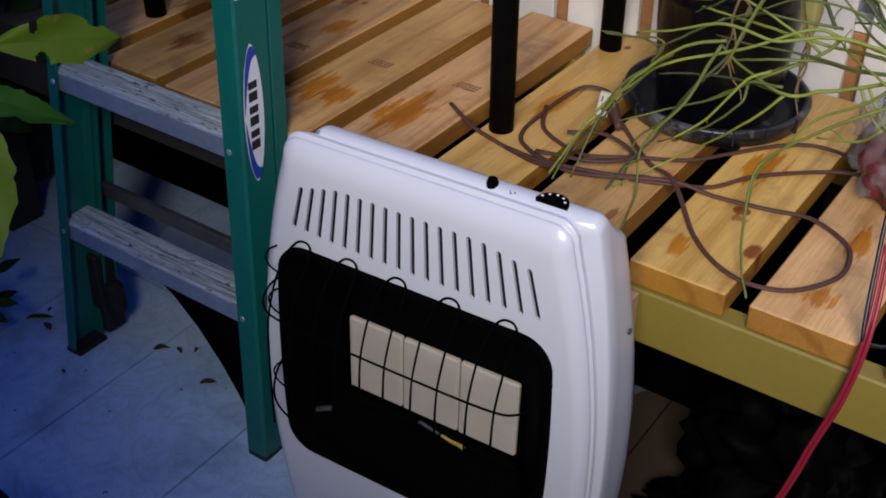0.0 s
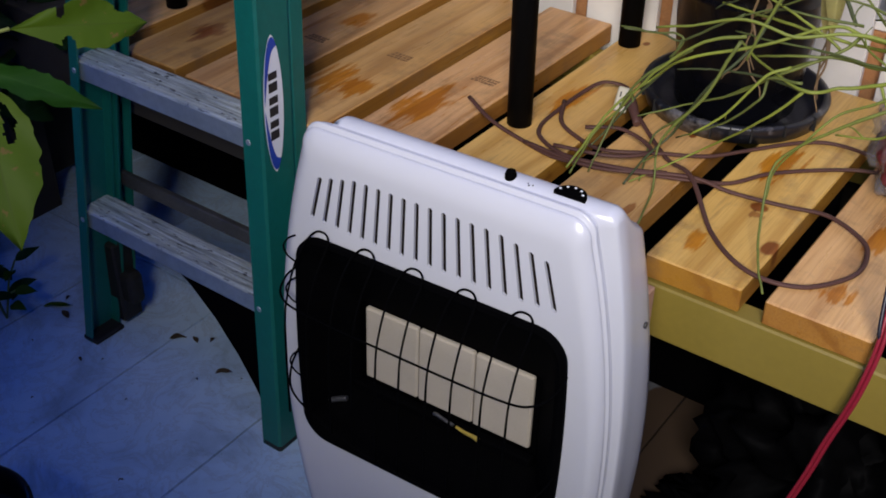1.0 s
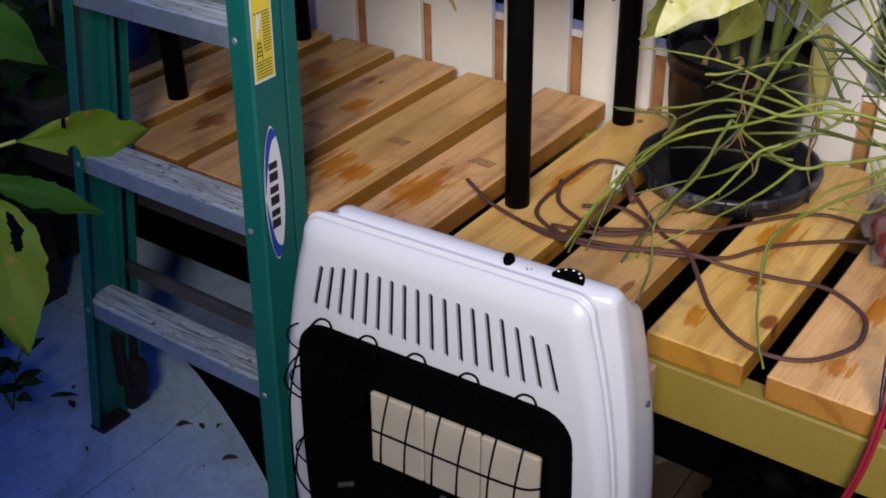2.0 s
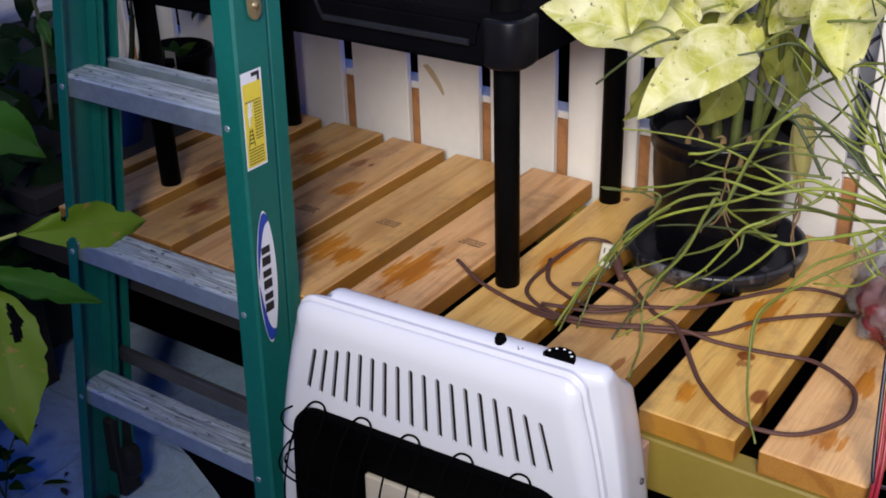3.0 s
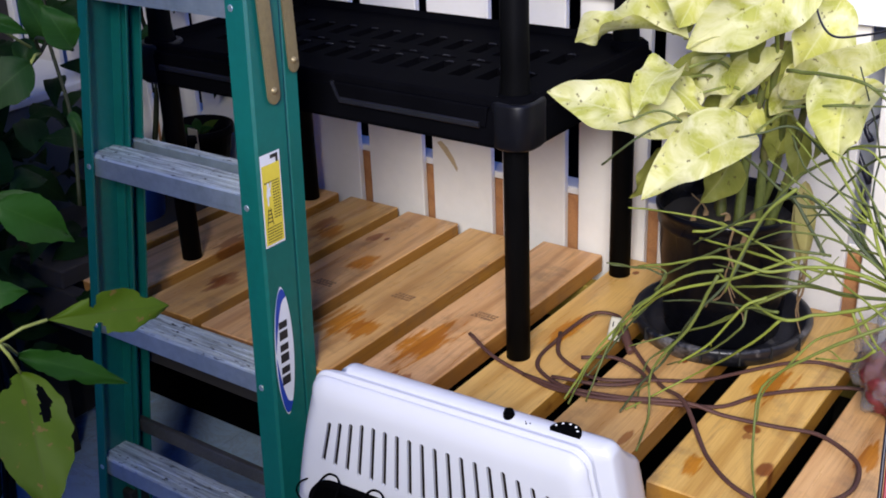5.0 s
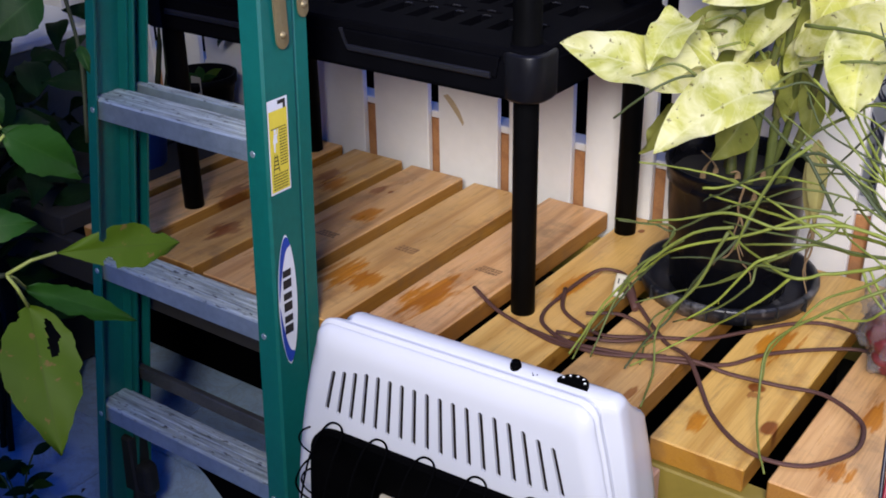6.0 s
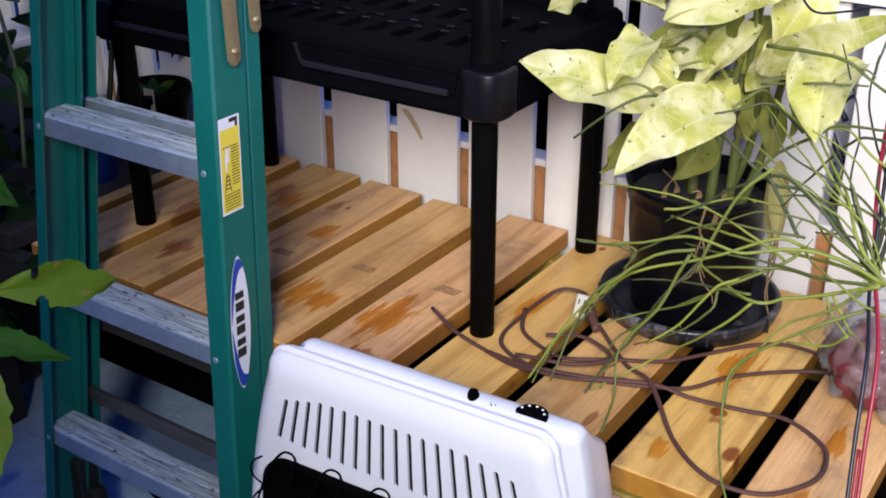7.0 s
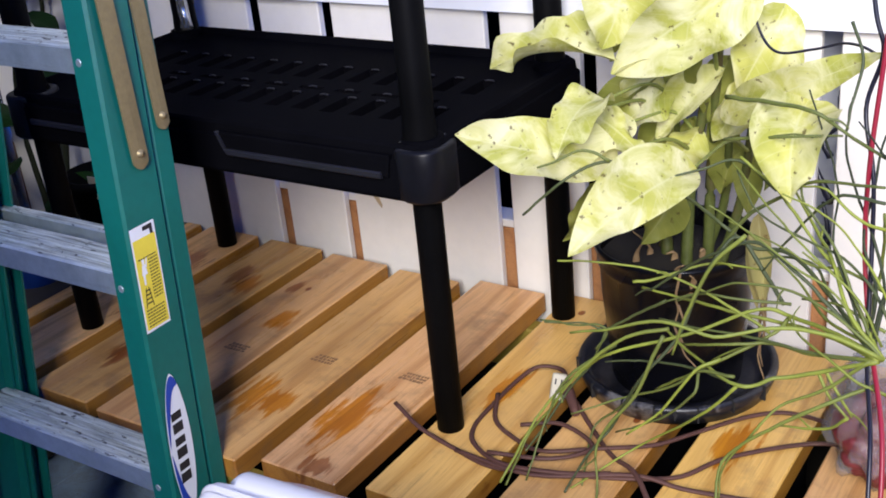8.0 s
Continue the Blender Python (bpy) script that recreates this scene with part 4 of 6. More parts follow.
    P("wire", tube(smooth_path([(-0.212, 0.004, 0.556), (-0.216, -0.020, 0.548), (-0.200, -0.050, 0.540), (-0.150, -0.0635, 0.538), (0.0, -0.066, 0.538), (0.150, -0.0635, 0.538), (0.192, -0.052, 0.540), (0.208, -0.026, 0.548), (0.210, 0.004, 0.560)], 5), 0.0016, 6), M_WIRE, guard)
    for zz in (0.598, 0.528, 0.400):
        P("wire", tube(smooth_path([(-0.211, 0.004, zz + 0.008), (-0.217, -0.010, zz + 0.007), (-0.217, -0.020, zz), (-0.206, -0.026, zz - 0.007), (-0.190, -0.030, zz - 0.009)], 4), 0.0014, 6), M_WIRE, guard)
    # controls on the top: a thumb wheel of which the rear half stands out of its slot
    def half_dial():
        ring = [(0.168 + 0.0205 * math.cos(radians(6 * k)), 0.0425 + 0.0215 * math.sin(radians(6 * k))) for k in range(31)]
        return loft([[(u, d, 0.770) for u, d in ring], [(u, d, 0.7815) for u, d in ring], [(0.168 + 0.94 * (u - 0.168), 0.0425 + 0.94 * (d - 0.0425), 0.7826) for u, d in ring]])

    kn = P("ignition_button", disc(0.0074, 0.774, 0.783, 20, (0.088, 0.046, 0)), M_BLACKPAINT, label="black push button")
    P("button_cap", disc(0.0058, 0.783, 0.786, 18, (0.088, 0.046, 0)), M_WIRE, kn)
    dial = P("control_dial", half_dial(), M_BLACKPAINT, label="black control dial with white marks")
    for k in range(5):
        a = radians(20 + 35 * k)
        P("mark", disc(0.0017, 0.7810, 0.7832, 8, (0.168 + 0.0155 * math.cos(a), 0.0425 + 0.0160 * math.sin(a), 0)), M_LABELW, dial)
    for k, (u, d) in enumerate(((0.116, 0.040), (0.120, 0.043), (0.113, 0.044))):
        P("fleck", disc(0.0011 - 0.0002 * k, 0.7766, 0.7779, 7, (u, d, 0)), M_INK, hx, "dark printed fleck")
    bm = disc(0.0045, 0, 0.003, 12)
    bm.transform(Matrix.Translation((0.266, 0.086, 0.610)) @ Matrix.Rotation(radians(90), 4, "Y"))
    P("screw", bm, M_DULL, hx)
    for u in (-0.17, 0.17):
        P("foot", box(u - 0.03, u + 0.03, 0.02, 0.16, -0.012, 0.02, 0.004), M_BLACKPAINT)
    return hx


heater()


# ---- shelf rack ----
def rack():
    x0, x1, y0, y1, z0, z1 = -0.768, 0.116, -0.470, -0.008, 0.970, 1.050
    rk = empty("shelf_rack", (-0.33, -0.24, H), "black plastic shelf rack standing on the bench", "shelf")

    def rect(g, z, r=0.035):
        out = []
        for cx, cy, a0 in ((x1 - r - g, y1 - r - g, 0), (x0 + r + g, y1 - r - g, 90), (x0 + r + g, y0 + r + g, 180), (x1 - r - g, y0 + r + g, 270)):
            for k in range(7):
                a = radians(a0 + 15 * k)
                out.append((cx + r * math.cos(a), cy + r * math.sin(a), z))
        return out

    rings = [rect(0.010, z0), rect(0.004, z0), rect(0.001, z0 + 0.006), rect(0.001, z1 - 0.022), rect(0.0045, z1 - 0.020), rect(0.006, z1 - 0.004), rect(0.010, z1), rect(0.016, z1), rect(0.020, z1 - 0.012), rect(0.016, z0 + 0.02)]
    bm = loft(rings, (False, False))
    shelf = part("shelf", bm, M_BLACK, rk, "black slotted plastic shelf")
    # slotted deck
    xs, x = [], x0 + 0.018
    for k in range(15):
        xs += [(x, x + 0.028, False), (x + 0.028, x + 0.0555, True)]
        x += 0.0555
    xs.append((x, x1 - 0.018, False))
    bands = [(0.018, 0.120, 0), (0.120, 0.190, 1), (0.190, 0.207, 0), (0.207, 0.221, 2), (0.221, 0.258, 0), (0.258, 0.328, 1), (0.328, 0.444, 0)]
    bm = bmesh.new()
    zt, zb = z1 - 0.012, z1 - 0.030
    lip = bpy.data.meshes.new("slot_lip")
    bm_ = tube([(-0.008, -0.0030, 0), (-0.005, 0.0, 0.0004), (0.005, 0.0, 0.0004), (0.008, -0.0030, 0)], 0.0011, 6)
    bm_.to_mesh(lip)
    bm_.free()
    lip.materials.append(M_BLACKGLINT)
    lips = []
    for a, b2, kind in bands:
        cells = xs if kind == 1 else [(xs[0][0], xs[-1][1], False)]
        if kind == 2:
            cells, x = [], xs[0][0]
            while x < x1 - 0.1:
                cells += [(x, x + 0.026, False), (x + 0.026, x + 0.074, True)]
                x += 0.074
            cells.append((x, xs[-1][1], False))
        for c0, c1, hole in cells:
            if not hole or c0 < x0 + 0.06 or c1 > x1 - 0.06:
                box(c0, c1, y0 + a, y0 + b2, zb, zt, 0, 1, bm)
            else:
                # lighter round lip added as the glint at the far end of each slot
                lips.append(((c0 + c1) / 2, y0 + b2, zt))
    part("deck", bm, M_BLACK, shelf)
    for at in lips:
        part("slot_lip", lip, None, shelf).location = at
    # raised trapezoid panels on the front apron, with a slanted end and a ridge along the foot, both coloured lighter
    # as highlights
    for sx, xa, xb in ((1, -0.262, 0.052), (-1, -0.390, -0.704)):
        ring = [(xa, z1 - 0.013), (xb, z1 - 0.013), (xb - sx * 0.006, z1 - 0.046), (xa + sx * 0.016, z1 - 0.046)]
        rear = [(x, y0 + 0.004, z) for x, z in ring]
        edge = [(x, y0 - 0.003, z) for x, z in ring]
        cx, cz = (xa + xb) / 2, z1 - 0.029
        face = [(cx + (x - cx) * 0.975, y0 - 0.0048, cz + (z - cz) * 0.82) for x, z in ring]
        part("apron_panel", loft([rear, edge, face]), M_BLACK, shelf, "moulded raised panel")
        foot = [(xa + sx * 0.014, z1 - 0.037), (xb - sx * 0.014, z1 - 0.037), (xb - sx * 0.014, z1 - 0.047), (xa + sx * 0.019, z1 - 0.047)]
        fz = z1 - 0.042
        part("ridge", loft([[(x, y0 - 0.003, z) for x, z in foot], [(x, y0 - 0.0075, z) for x, z in foot], [(x, y0 - 0.009, fz + 0.7 * (z - fz)) for x, z in foot]]), M_BLACKGLINT, shelf, "moulded ridge with its highlight put into a lighter colour")
        tab = [(xa, z1 - 0.012), (xa + sx * 0.005, z1 - 0.012), (xa + sx * 0.017, z1 - 0.038), (xa + sx * 0.012, z1 - 0.038)]
        part("ridge", loft([[(x, y0 - 0.002, z) for x, z in tab], [(x, y0 - 0.008, z) for x, z in tab]]), M_BLACKGLINT, shelf, "moulded ridge with its highlight put into a lighter colour")
    # rounded corner blocks with a ledge round the foot of the upper post, in the lighter lit-edge colour
    for cx, sx in ((x1, 1), (x0, -1)):
        def square(g, z, r=0.030):
            out = []
            for qx, qy, a0 in ((1, 1, 0), (0, 1, 90), (0, 0, 180), (1, 0, 270)):
                mx = (cx + 0.0025 - g - r if qx else cx - 0.072 + g + r) if sx > 0 else (cx + 0.072 - g - r if qx else cx - 0.0025 + g + r)
                my = y0 + 0.082 - g - r if qy else y0 - 0.0025 + g + r
                out += [(mx + r * math.cos(radians(a0 + 15 * k)), my + r * math.sin(radians(a0 + 15 * k)), z) for k in range(7)]
            return out

        part("corner_block", loft([square(0.004, z0 - 0.001), square(0.0, z0 + 0.004), square(0.0, z1 - 0.010), square(0.0015, z1 - 0.006), square(0.0050, z1 - 0.0045), square(0.010, z1 - 0.006)]), M_BLACKEDGE, shelf, "rounded corner block", smooth=True)
    for px, py in ((0.074, -0.428), (0.070, -0.050), (-0.726, -0.432), (-0.735, -0.050)):
        part("post", lathe([(0.0205, H + 0.0005), (0.0205, z0 + 0.01)], 24, None, (px, py, 0), (True, False)), M_POST, rk, "round black plastic post")
        part("upper_post", lathe([(0.0245, z1 - 0.02), (0.0245, z1 + 0.004), (0.0225, z1 + 0.03), (0.0225, 1.75)], 24, None, (px, py, 0), (False, True)), M_POST, rk, "round black plastic post")
        part("collar", lathe([(0.030, z0 + 0.002), (0.0335, z0 + 0.01), (0.032, z1 - 0.01), (0.029, z1 + 0.002), (0.024, z1 + 0.003)], 24, None, (px + (0.004 if px > 0 else -0.004), py, 0), (True, True)), M_BLACK, shelf)
    return rk


rack()


# ---- pot with saucer ----
def pots():
    cx, cy = 0.322, -0.150
    sau = part("plant_saucer", lathe([(0.0005, 0.004), (0.118, 0.004), (0.130, 0.006), (0.140, 0.030), (0.146, 0.034), (0.153, 0.033), (0.155, 0.028), (0.146, 0.002), (0.0005, 0.0)], 56, None, (cx, cy, H + 0.0005)), M_SAUCER)
    for k in range(9):
        a = 3.6 + 0.30 * k + 0.1 * math.sin(5 * k)
        bm = box(-0.0012, 0.0012, -0.006, 0.004, 0.010 + 0.006 * (k % 2), 0.0345)
        bm.transform(pose(cx + 0.1525 * math.cos(a), cy + 0.1525 * math.sin(a), H, 0, 0, math.degrees(a) - 90))
        part("crack", bm, M_RUBBER, sau, "split in the brittle rim")
    tagged(sau, "scuffed black plastic plant saucer on the bench", "saucer")
    pot = empty("flower_pot", (cx, cy, H + 0.005), "black plastic nursery pot holding the yellow-green plant", "pot")
    z = H + 0.005
    part("pot_body", lathe([(0.0005, 0.0), (0.094, 0.0), (0.099, 0.006), (0.1125, 0.150), (0.114, 0.196), (0.1175, 0.2005), (0.1185, 0.205), (0.1180, 0.209), (0.1185, 0.222), (0.1215, 0.2255), (0.1228, 0.231), (0.1215, 0.2355), (0.1180, 0.2362), (0.1145, 0.231), (0.112, 0.19)], 64, None, (cx, cy, z)), M_POT, pot)
    bm = lathe([(0.0005, 0.213), (0.05, 0.211), (0.09, 0.207), (0.1125, 0.204)], 32, None, (cx, cy, z))
    for v in bm.verts:
        v.co.z += 0.006 * noise.noise(v.co * 60)
    part("soil", bm, M_SOIL, pot, "dark potting soil")


pots()


# ---- plants ----
def leaf(base, tip, width, face, arch=0.02, fold=0.25, ripple=0.006, seed=0, lobes=0.0, point=0.8, rows=14, cols=8, bm=None, twist=0.0, jag=0.0, holes=()):
    """A leaf from base to tip that looks to face; arch lifts its middle, fold bends it along the rib."""
    base, tip, face = Vector(base), Vector(tip), Vector(face).normalized()
    way = tip - base
    face = (face - way.normalized() * face.dot(way.normalized())).normalized()
    side = way.normalized().cross(face)
    bm = bm or bmesh.new()
    uv = bm.loops.layers.uv.get("UVMap") or bm.loops.layers.uv.new("UVMap")
    grid, marks = [], {}
    for i in range(rows + 1):
        t = i / rows
        mid = base + way * t + face * (arch * 4 * t * (1 - t))
        w = width / 2 * (math.sin(math.pi * t ** point) ** 0.8 * (1 - 0.35 * t ** 3) if 0 < t < 1 else 0.02)
        w *= 1 + lobes * math.sin(t * (19 if lobes < 0.15 else 11) + seed)
        row = []
        for j in range(cols + 1):
            s = 2 * j / cols - 1
            edge = 1 + jag * (noise.noise(Vector((t * 7, seed + (5 if s > 0 else 0), 0))) + 0.6 * noise.noise(Vector((t * 19, seed + (5 if s > 0 else 0), 3))))
            wave = ripple * math.sin(9 * t + 3.1 * seed + 2 * s) * abs(s) + ripple * 0.6 * math.sin(6 * t + 3 * s + seed)
            turn = twist * (t - 0.3)
            su, fu = side * math.cos(turn) + face * math.sin(turn), face * math.cos(turn) - side * math.sin(turn)
            v = bm.verts.new(mid + su * (w * s * edge) + fu * (fold * w * abs(s) + wave))
            marks[v] = (s, t)
            row.append(v)
        grid.append(row)
    for a, b in zip(grid, grid[1:]):
        for j in range(cols):
            ms, mt = marks[a[j]][0] + 1 / cols, marks[a[j]][1] + 0.5 / rows
            if any(((ms - hs) / rs) ** 2 + ((mt - ht) / rt) ** 2 < 1 for hs, ht, rs, rt in holes):
                continue
            f = bm.faces.new((a[j], a[j + 1], b[j + 1], b[j]))
            f.smooth = True
            for lp in f.loops:
                lp[uv].uv = marks[lp.vert]
    return bm


# base, tip, width, share of the width on the blade's two sides, arch, roll about the rib, shaded back of the leaf
GOLDEN = [
    ((0.318, -0.330, 1.011), (0.138, -0.440, 1.065), 0.092, 0.46, 0.016, 0, 0),
    ((0.290, -0.310, 1.087), (0.277, -0.426, 1.043), 0.074, 0.55, 0.022, 25, 0),
    ((0.253, -0.285, 1.056), (0.361, -0.316, 1.002), 0.082, 0.20, 0.014, -10, 0),
    ((0.298, -0.235, 1.035), (0.222, -0.300, 0.966), 0.072, 0.50, 0.012, 15, 0),
    ((0.420, -0.320, 1.012), (0.328, -0.500, 0.950), 0.092, 0.36, 0.030, -5, 0),
    ((0.262, -0.215, 1.110), (0.050, -0.200, 1.077), 0.082, 0.45, 0.030, 30, 0),
    ((0.264, -0.200, 1.240), (0.256, -0.242, 1.132), 0.112, 0.52, 0.014, 0, 0),
    ((0.462, -0.215, 1.230), (0.291, -0.290, 1.115), 0.108, 0.55, 0.020, -25, 0),
    ((0.395, -0.240, 1.140), (0.300, -0.300, 1.118), 0.036, 0.50, 0.008, 40, 0),
    ((0.394, -0.150, 1.090), (0.307, -0.182, 0.985), 0.060, 0.42, 0.010, 15, 0),
    ((0.358, -0.140, 1.064), (0.314, -0.130, 1.048), 0.020, 0.50, 0.004, 0, 0),
    ((0.472, -0.140, 1.180), (0.425, -0.182, 1.066), 0.094, 0.50, 0.014, -15, 0),
    ((0.405, -0.195, 1.036), (0.642, -0.324, 1.178), 0.056, 0.55, 0.012, 20, 0),
    ((0.550, -0.290, 1.104), (0.561, -0.386, 1.010), 0.104, 0.48, 0.020, 10, 0),
    ((0.475, -0.155, 1.042), (0.412, -0.182, 1.005), 0.040, 0.50, 0.010, 10, 0),
    ((0.362, -0.155, 1.004), (0.310, -0.192, 0.930), 0.058, 0.50, 0.010, -20, 0),
    ((0.332, -0.160, 1.250), (0.362, -0.205, 1.170), 0.080, 0.50, 0.014, 15, 0),
    ((0.225, -0.218, 0.925), (0.186, -0.252, 0.838), 0.046, 0.62, 0.012, -25, 1),
    ((0.275, -0.135, 1.146), (0.219, -0.182, 1.104), 0.054, 0.50, 0.010, 20, 1),
    ((0.305, -0.155, 1.080), (0.210, -0.202, 1.030), 0.050, 0.50, 0.012, 10, 1),
    ((0.340, -0.195, 0.925), (0.312, -0.252, 0.855), 0.066, 0.50, 0.012, -10, 1),
    ((0.376, -0.115, 1.016), (0.396, -0.142, 0.912), 0.050, 0.50, 0.008, 0, 1),
    ((0.334, -0.118, 1.004), (0.347, -0.132, 0.922), 0.042, 0.50, 0.008, 30, 1),
    ((0.286, -0.115, 1.195), (0.280, -0.142, 1.100), 0.056, 0.50, 0.010, 10, 1),
    ((0.440, -0.150, 1.010), (0.470, -0.200, 0.940), 0.040, 0.50, 0.008, -30, 1),
    ((0.392, -0.120, 1.100), (0.372, -0.150, 1.010), 0.052, 0.50, 0.010, 15, 1),
    ((0.300, -0.130, 1.010), (0.268, -0.180, 0.945), 0.056, 0.50, 0.012, 0, 1),
    ((0.420, -0.130, 0.970), (0.436, -0.165, 0.885), 0.044, 0.50, 0.010, 20, 1),
    ((0.290, -0.150, 0.950), (0.262, -0.195, 0.885), 0.048, 0.50, 0.010, -20, 1),
    ((0.325, -0.165, 1.065), (0.255, -0.205, 1.001), 0.076, 0.50, 0.014, 15, 0),
    ((0.426, -0.135, 1.081), (0.384, -0.165, 0.989), 0.060, 0.45, 0.012, -20, 0),
    ((0.405, -0.125, 0.977), (0.39, -0.15, 0.903), 0.050, 0.50, 0.010, 10, 1),
    ((0.303, -0.125, 0.97), (0.263, -0.16, 0.902), 0.068, 0.50, 0.012, -10, 1),
    ((0.356, -0.15, 1.136), (0.329, -0.175, 1.053), 0.066, 0.50, 0.012, 25, 1),
]


def blade(a, b, width, share, arch, roll, seed, rows=26, cols=12):
    """A pointed oval leaf blade, widest at two fifths of its length, with a rib groove, a soft edge wave and a turned tip."""
    a, b = Vector(a), Vector(b)
    way = (b - a).normalized()
    face = Vector((0.42, -0.72, 0.55))
    face = (face - way * face.dot(way)).normalized()
    face.rotate(Matrix.Rotation(radians(roll), 3, way))
    side = way.cross(face)
    bm = bmesh.new()
    uv = bm.loops.layers.uv.new("UVMap")
    marks, grid, rnd = {}, [], random.Random(seed)
    p1, p2, p3 = (rnd.uniform(0, 6.28) for _ in range(3))
    fold, wavy, turn = rnd.uniform(0.15, 0.8), rnd.uniform(0.11, 0.24), rnd.uniform(-1.2, 1.2)
    most = 0.393 ** 0.55 * 0.607 ** 0.85
    for i in range(rows + 1):
        t = i / rows
        w = width * max(0.012, t ** 0.55 * (1 - t) ** 0.85 / most)
        lean = turn * (t - 0.35)
        over, up = side * math.cos(lean) + face * math.sin(lean), face * math.cos(lean) - side * math.sin(lean)
        mid = a.lerp(b, t) + face * arch * (4 * t * (1 - t)) * (1.25 - 0.5 * t) + side * 0.10 * width * math.sin(math.pi * t) * math.sin(p1)
        row = []
        for j in range(cols + 1):
            q = 2 * j / cols - 1
            reach = w * q * (share if q < 0 else 1 - share)
            edge = math.sin(8.5 * t + p2 + (1.7 if q > 0 else 0)) + 0.45 * math.sin(19 * t + p3 * (1 if q > 0 else 2))
            lift = fold * 0.5 * w * abs(q) ** 1.4 + wavy * width * q * q * edge * min(1.0, 4 * t, 5 * (1 - t)) - 0.025 * width * math.exp(-(q / 0.18) ** 2)
            v = bm.verts.new(mid + over * reach * (1 - 0.14 * fold * q * q) + up * lift)
            marks[v] = (q, t)
            row.append(v)
        grid.append(row)
    for r0, r1 in zip(grid, grid[1:]):
        for j in range(cols):
            f = bm.faces.new((r0[j], r0[j + 1], r1[j + 1], r1[j]))
            f.smooth = True
            for lp in f.loops:
                lp[uv].uv = marks[lp.vert]
    return bm


def golden_plant():
    pl = empty("dieffenbachia", (0.370, -0.165, 0.79), "potted foliage plant with spotted yellow-green leaves", "plant")
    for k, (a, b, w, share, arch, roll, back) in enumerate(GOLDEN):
        part("leaf", blade(a, b, w, share, arch, roll, k), M_OLIVE if back else M_DIEFF, pl, "olive leaf back with its shade put into the colour" if back else "")
    for a, b, w in (((0.462, -0.200, 0.905), (0.480, -0.222, 0.775), 0.034), ((0.448, -0.185, 0.870), (0.466, -0.205, 0.760), 0.022)):
        part("leaf", blade(a, b, w, 0.5, 0.008, 20, 77), M_STRAW, pl, "withered straw-coloured leaf")
    # a few thick canes that fork into thin leaf stalks
    canes = []
    for k, (foot, head) in enumerate((((0.316, -0.165, 0.782), (0.295, -0.155, 0.930)), ((0.352, -0.185, 0.784), (0.366, -0.150, 1.040)), ((0.372, -0.150, 0.788), (0.388, -0.150, 1.150)),
                                      ((0.395, -0.170, 0.786), (0.435, -0.150, 1.020)), ((0.360, -0.130, 0.788), (0.402, -0.150, 0.990)), ((0.295, -0.140, 0.786), (0.330, -0.150, 1.060)))):
        foot, head = Vector(foot), Vector(head)
        line = smooth_path([foot, foot.lerp(head, 0.5) + Vector((0.010 * math.sin(5 * k), 0.008, 0)), head], 5)
        cane = tube(smooth_path(line, 3), 0.0098 - 0.0006 * k, 9, None, 0.72)
        for v in cane.verts:
            v.co += 0.0010 * noise.noise(Vector((0, 0, v.co.z * 90 + 5 * k))) * Vector((v.co.x - foot.x, v.co.y - foot.y, 0)).normalized()
        part("cane", cane, M_CANE, pl, "thick green cane with brown scars")
        canes.append(line)
    for a, b in [g[:2] for g in GOLDEN]:
        a = Vector(a)
        q = min((p for line in canes for p in line[3:]), key=lambda p: (p - a).length + (0.2 if p.z > a.z - 0.03 else 0))
        mid = q.lerp(a, 0.45) + Vector((0, 0.010, 0.022))
        part("stalk", tube(smooth_path([q, mid, a.lerp(Vector(b), 0.04)], 5), 0.0034, 7, None, 0.55), M_STALK, pl)
    for k in range(7):
        a = Vector((0.340 + 0.06 * math.sin(k * 1.9 + 1), -0.195 + 0.05 * math.cos(k * 2.3), 0.786))
        part("dry_sheath", tube(smooth_path([a, a + Vector((0.004, -0.006, 0.03)), a + Vector((0.020 * math.sin(k), -0.014, 0.030 + 0.012 * (k % 3)))], 4), 0.007, 7, None, 0.25, 0.45), M_DRY, pl, "papery brown leaf sheath")
    for k in range(4):
        p = Vector((0.446 + 0.004 * k, -0.12 - 0.014 * k, 0.79 - 0.015 * k))
        part("dry_root", tube(smooth_path([p, p + Vector((0.008, -0.006, -0.04)), p + Vector((0.0, -0.010, -0.08)), p + Vector((0.004 * k, -0.012, -0.12))], 4), 0.0026, 6, None, 0.4), M_DRY, pl, "dry hanging aerial root")


golden_plant()

pencil = empty("pencil_plant", (0.68, -0.42, 0.86), "trailing leafless plant with thin green pencil stems", "plant")


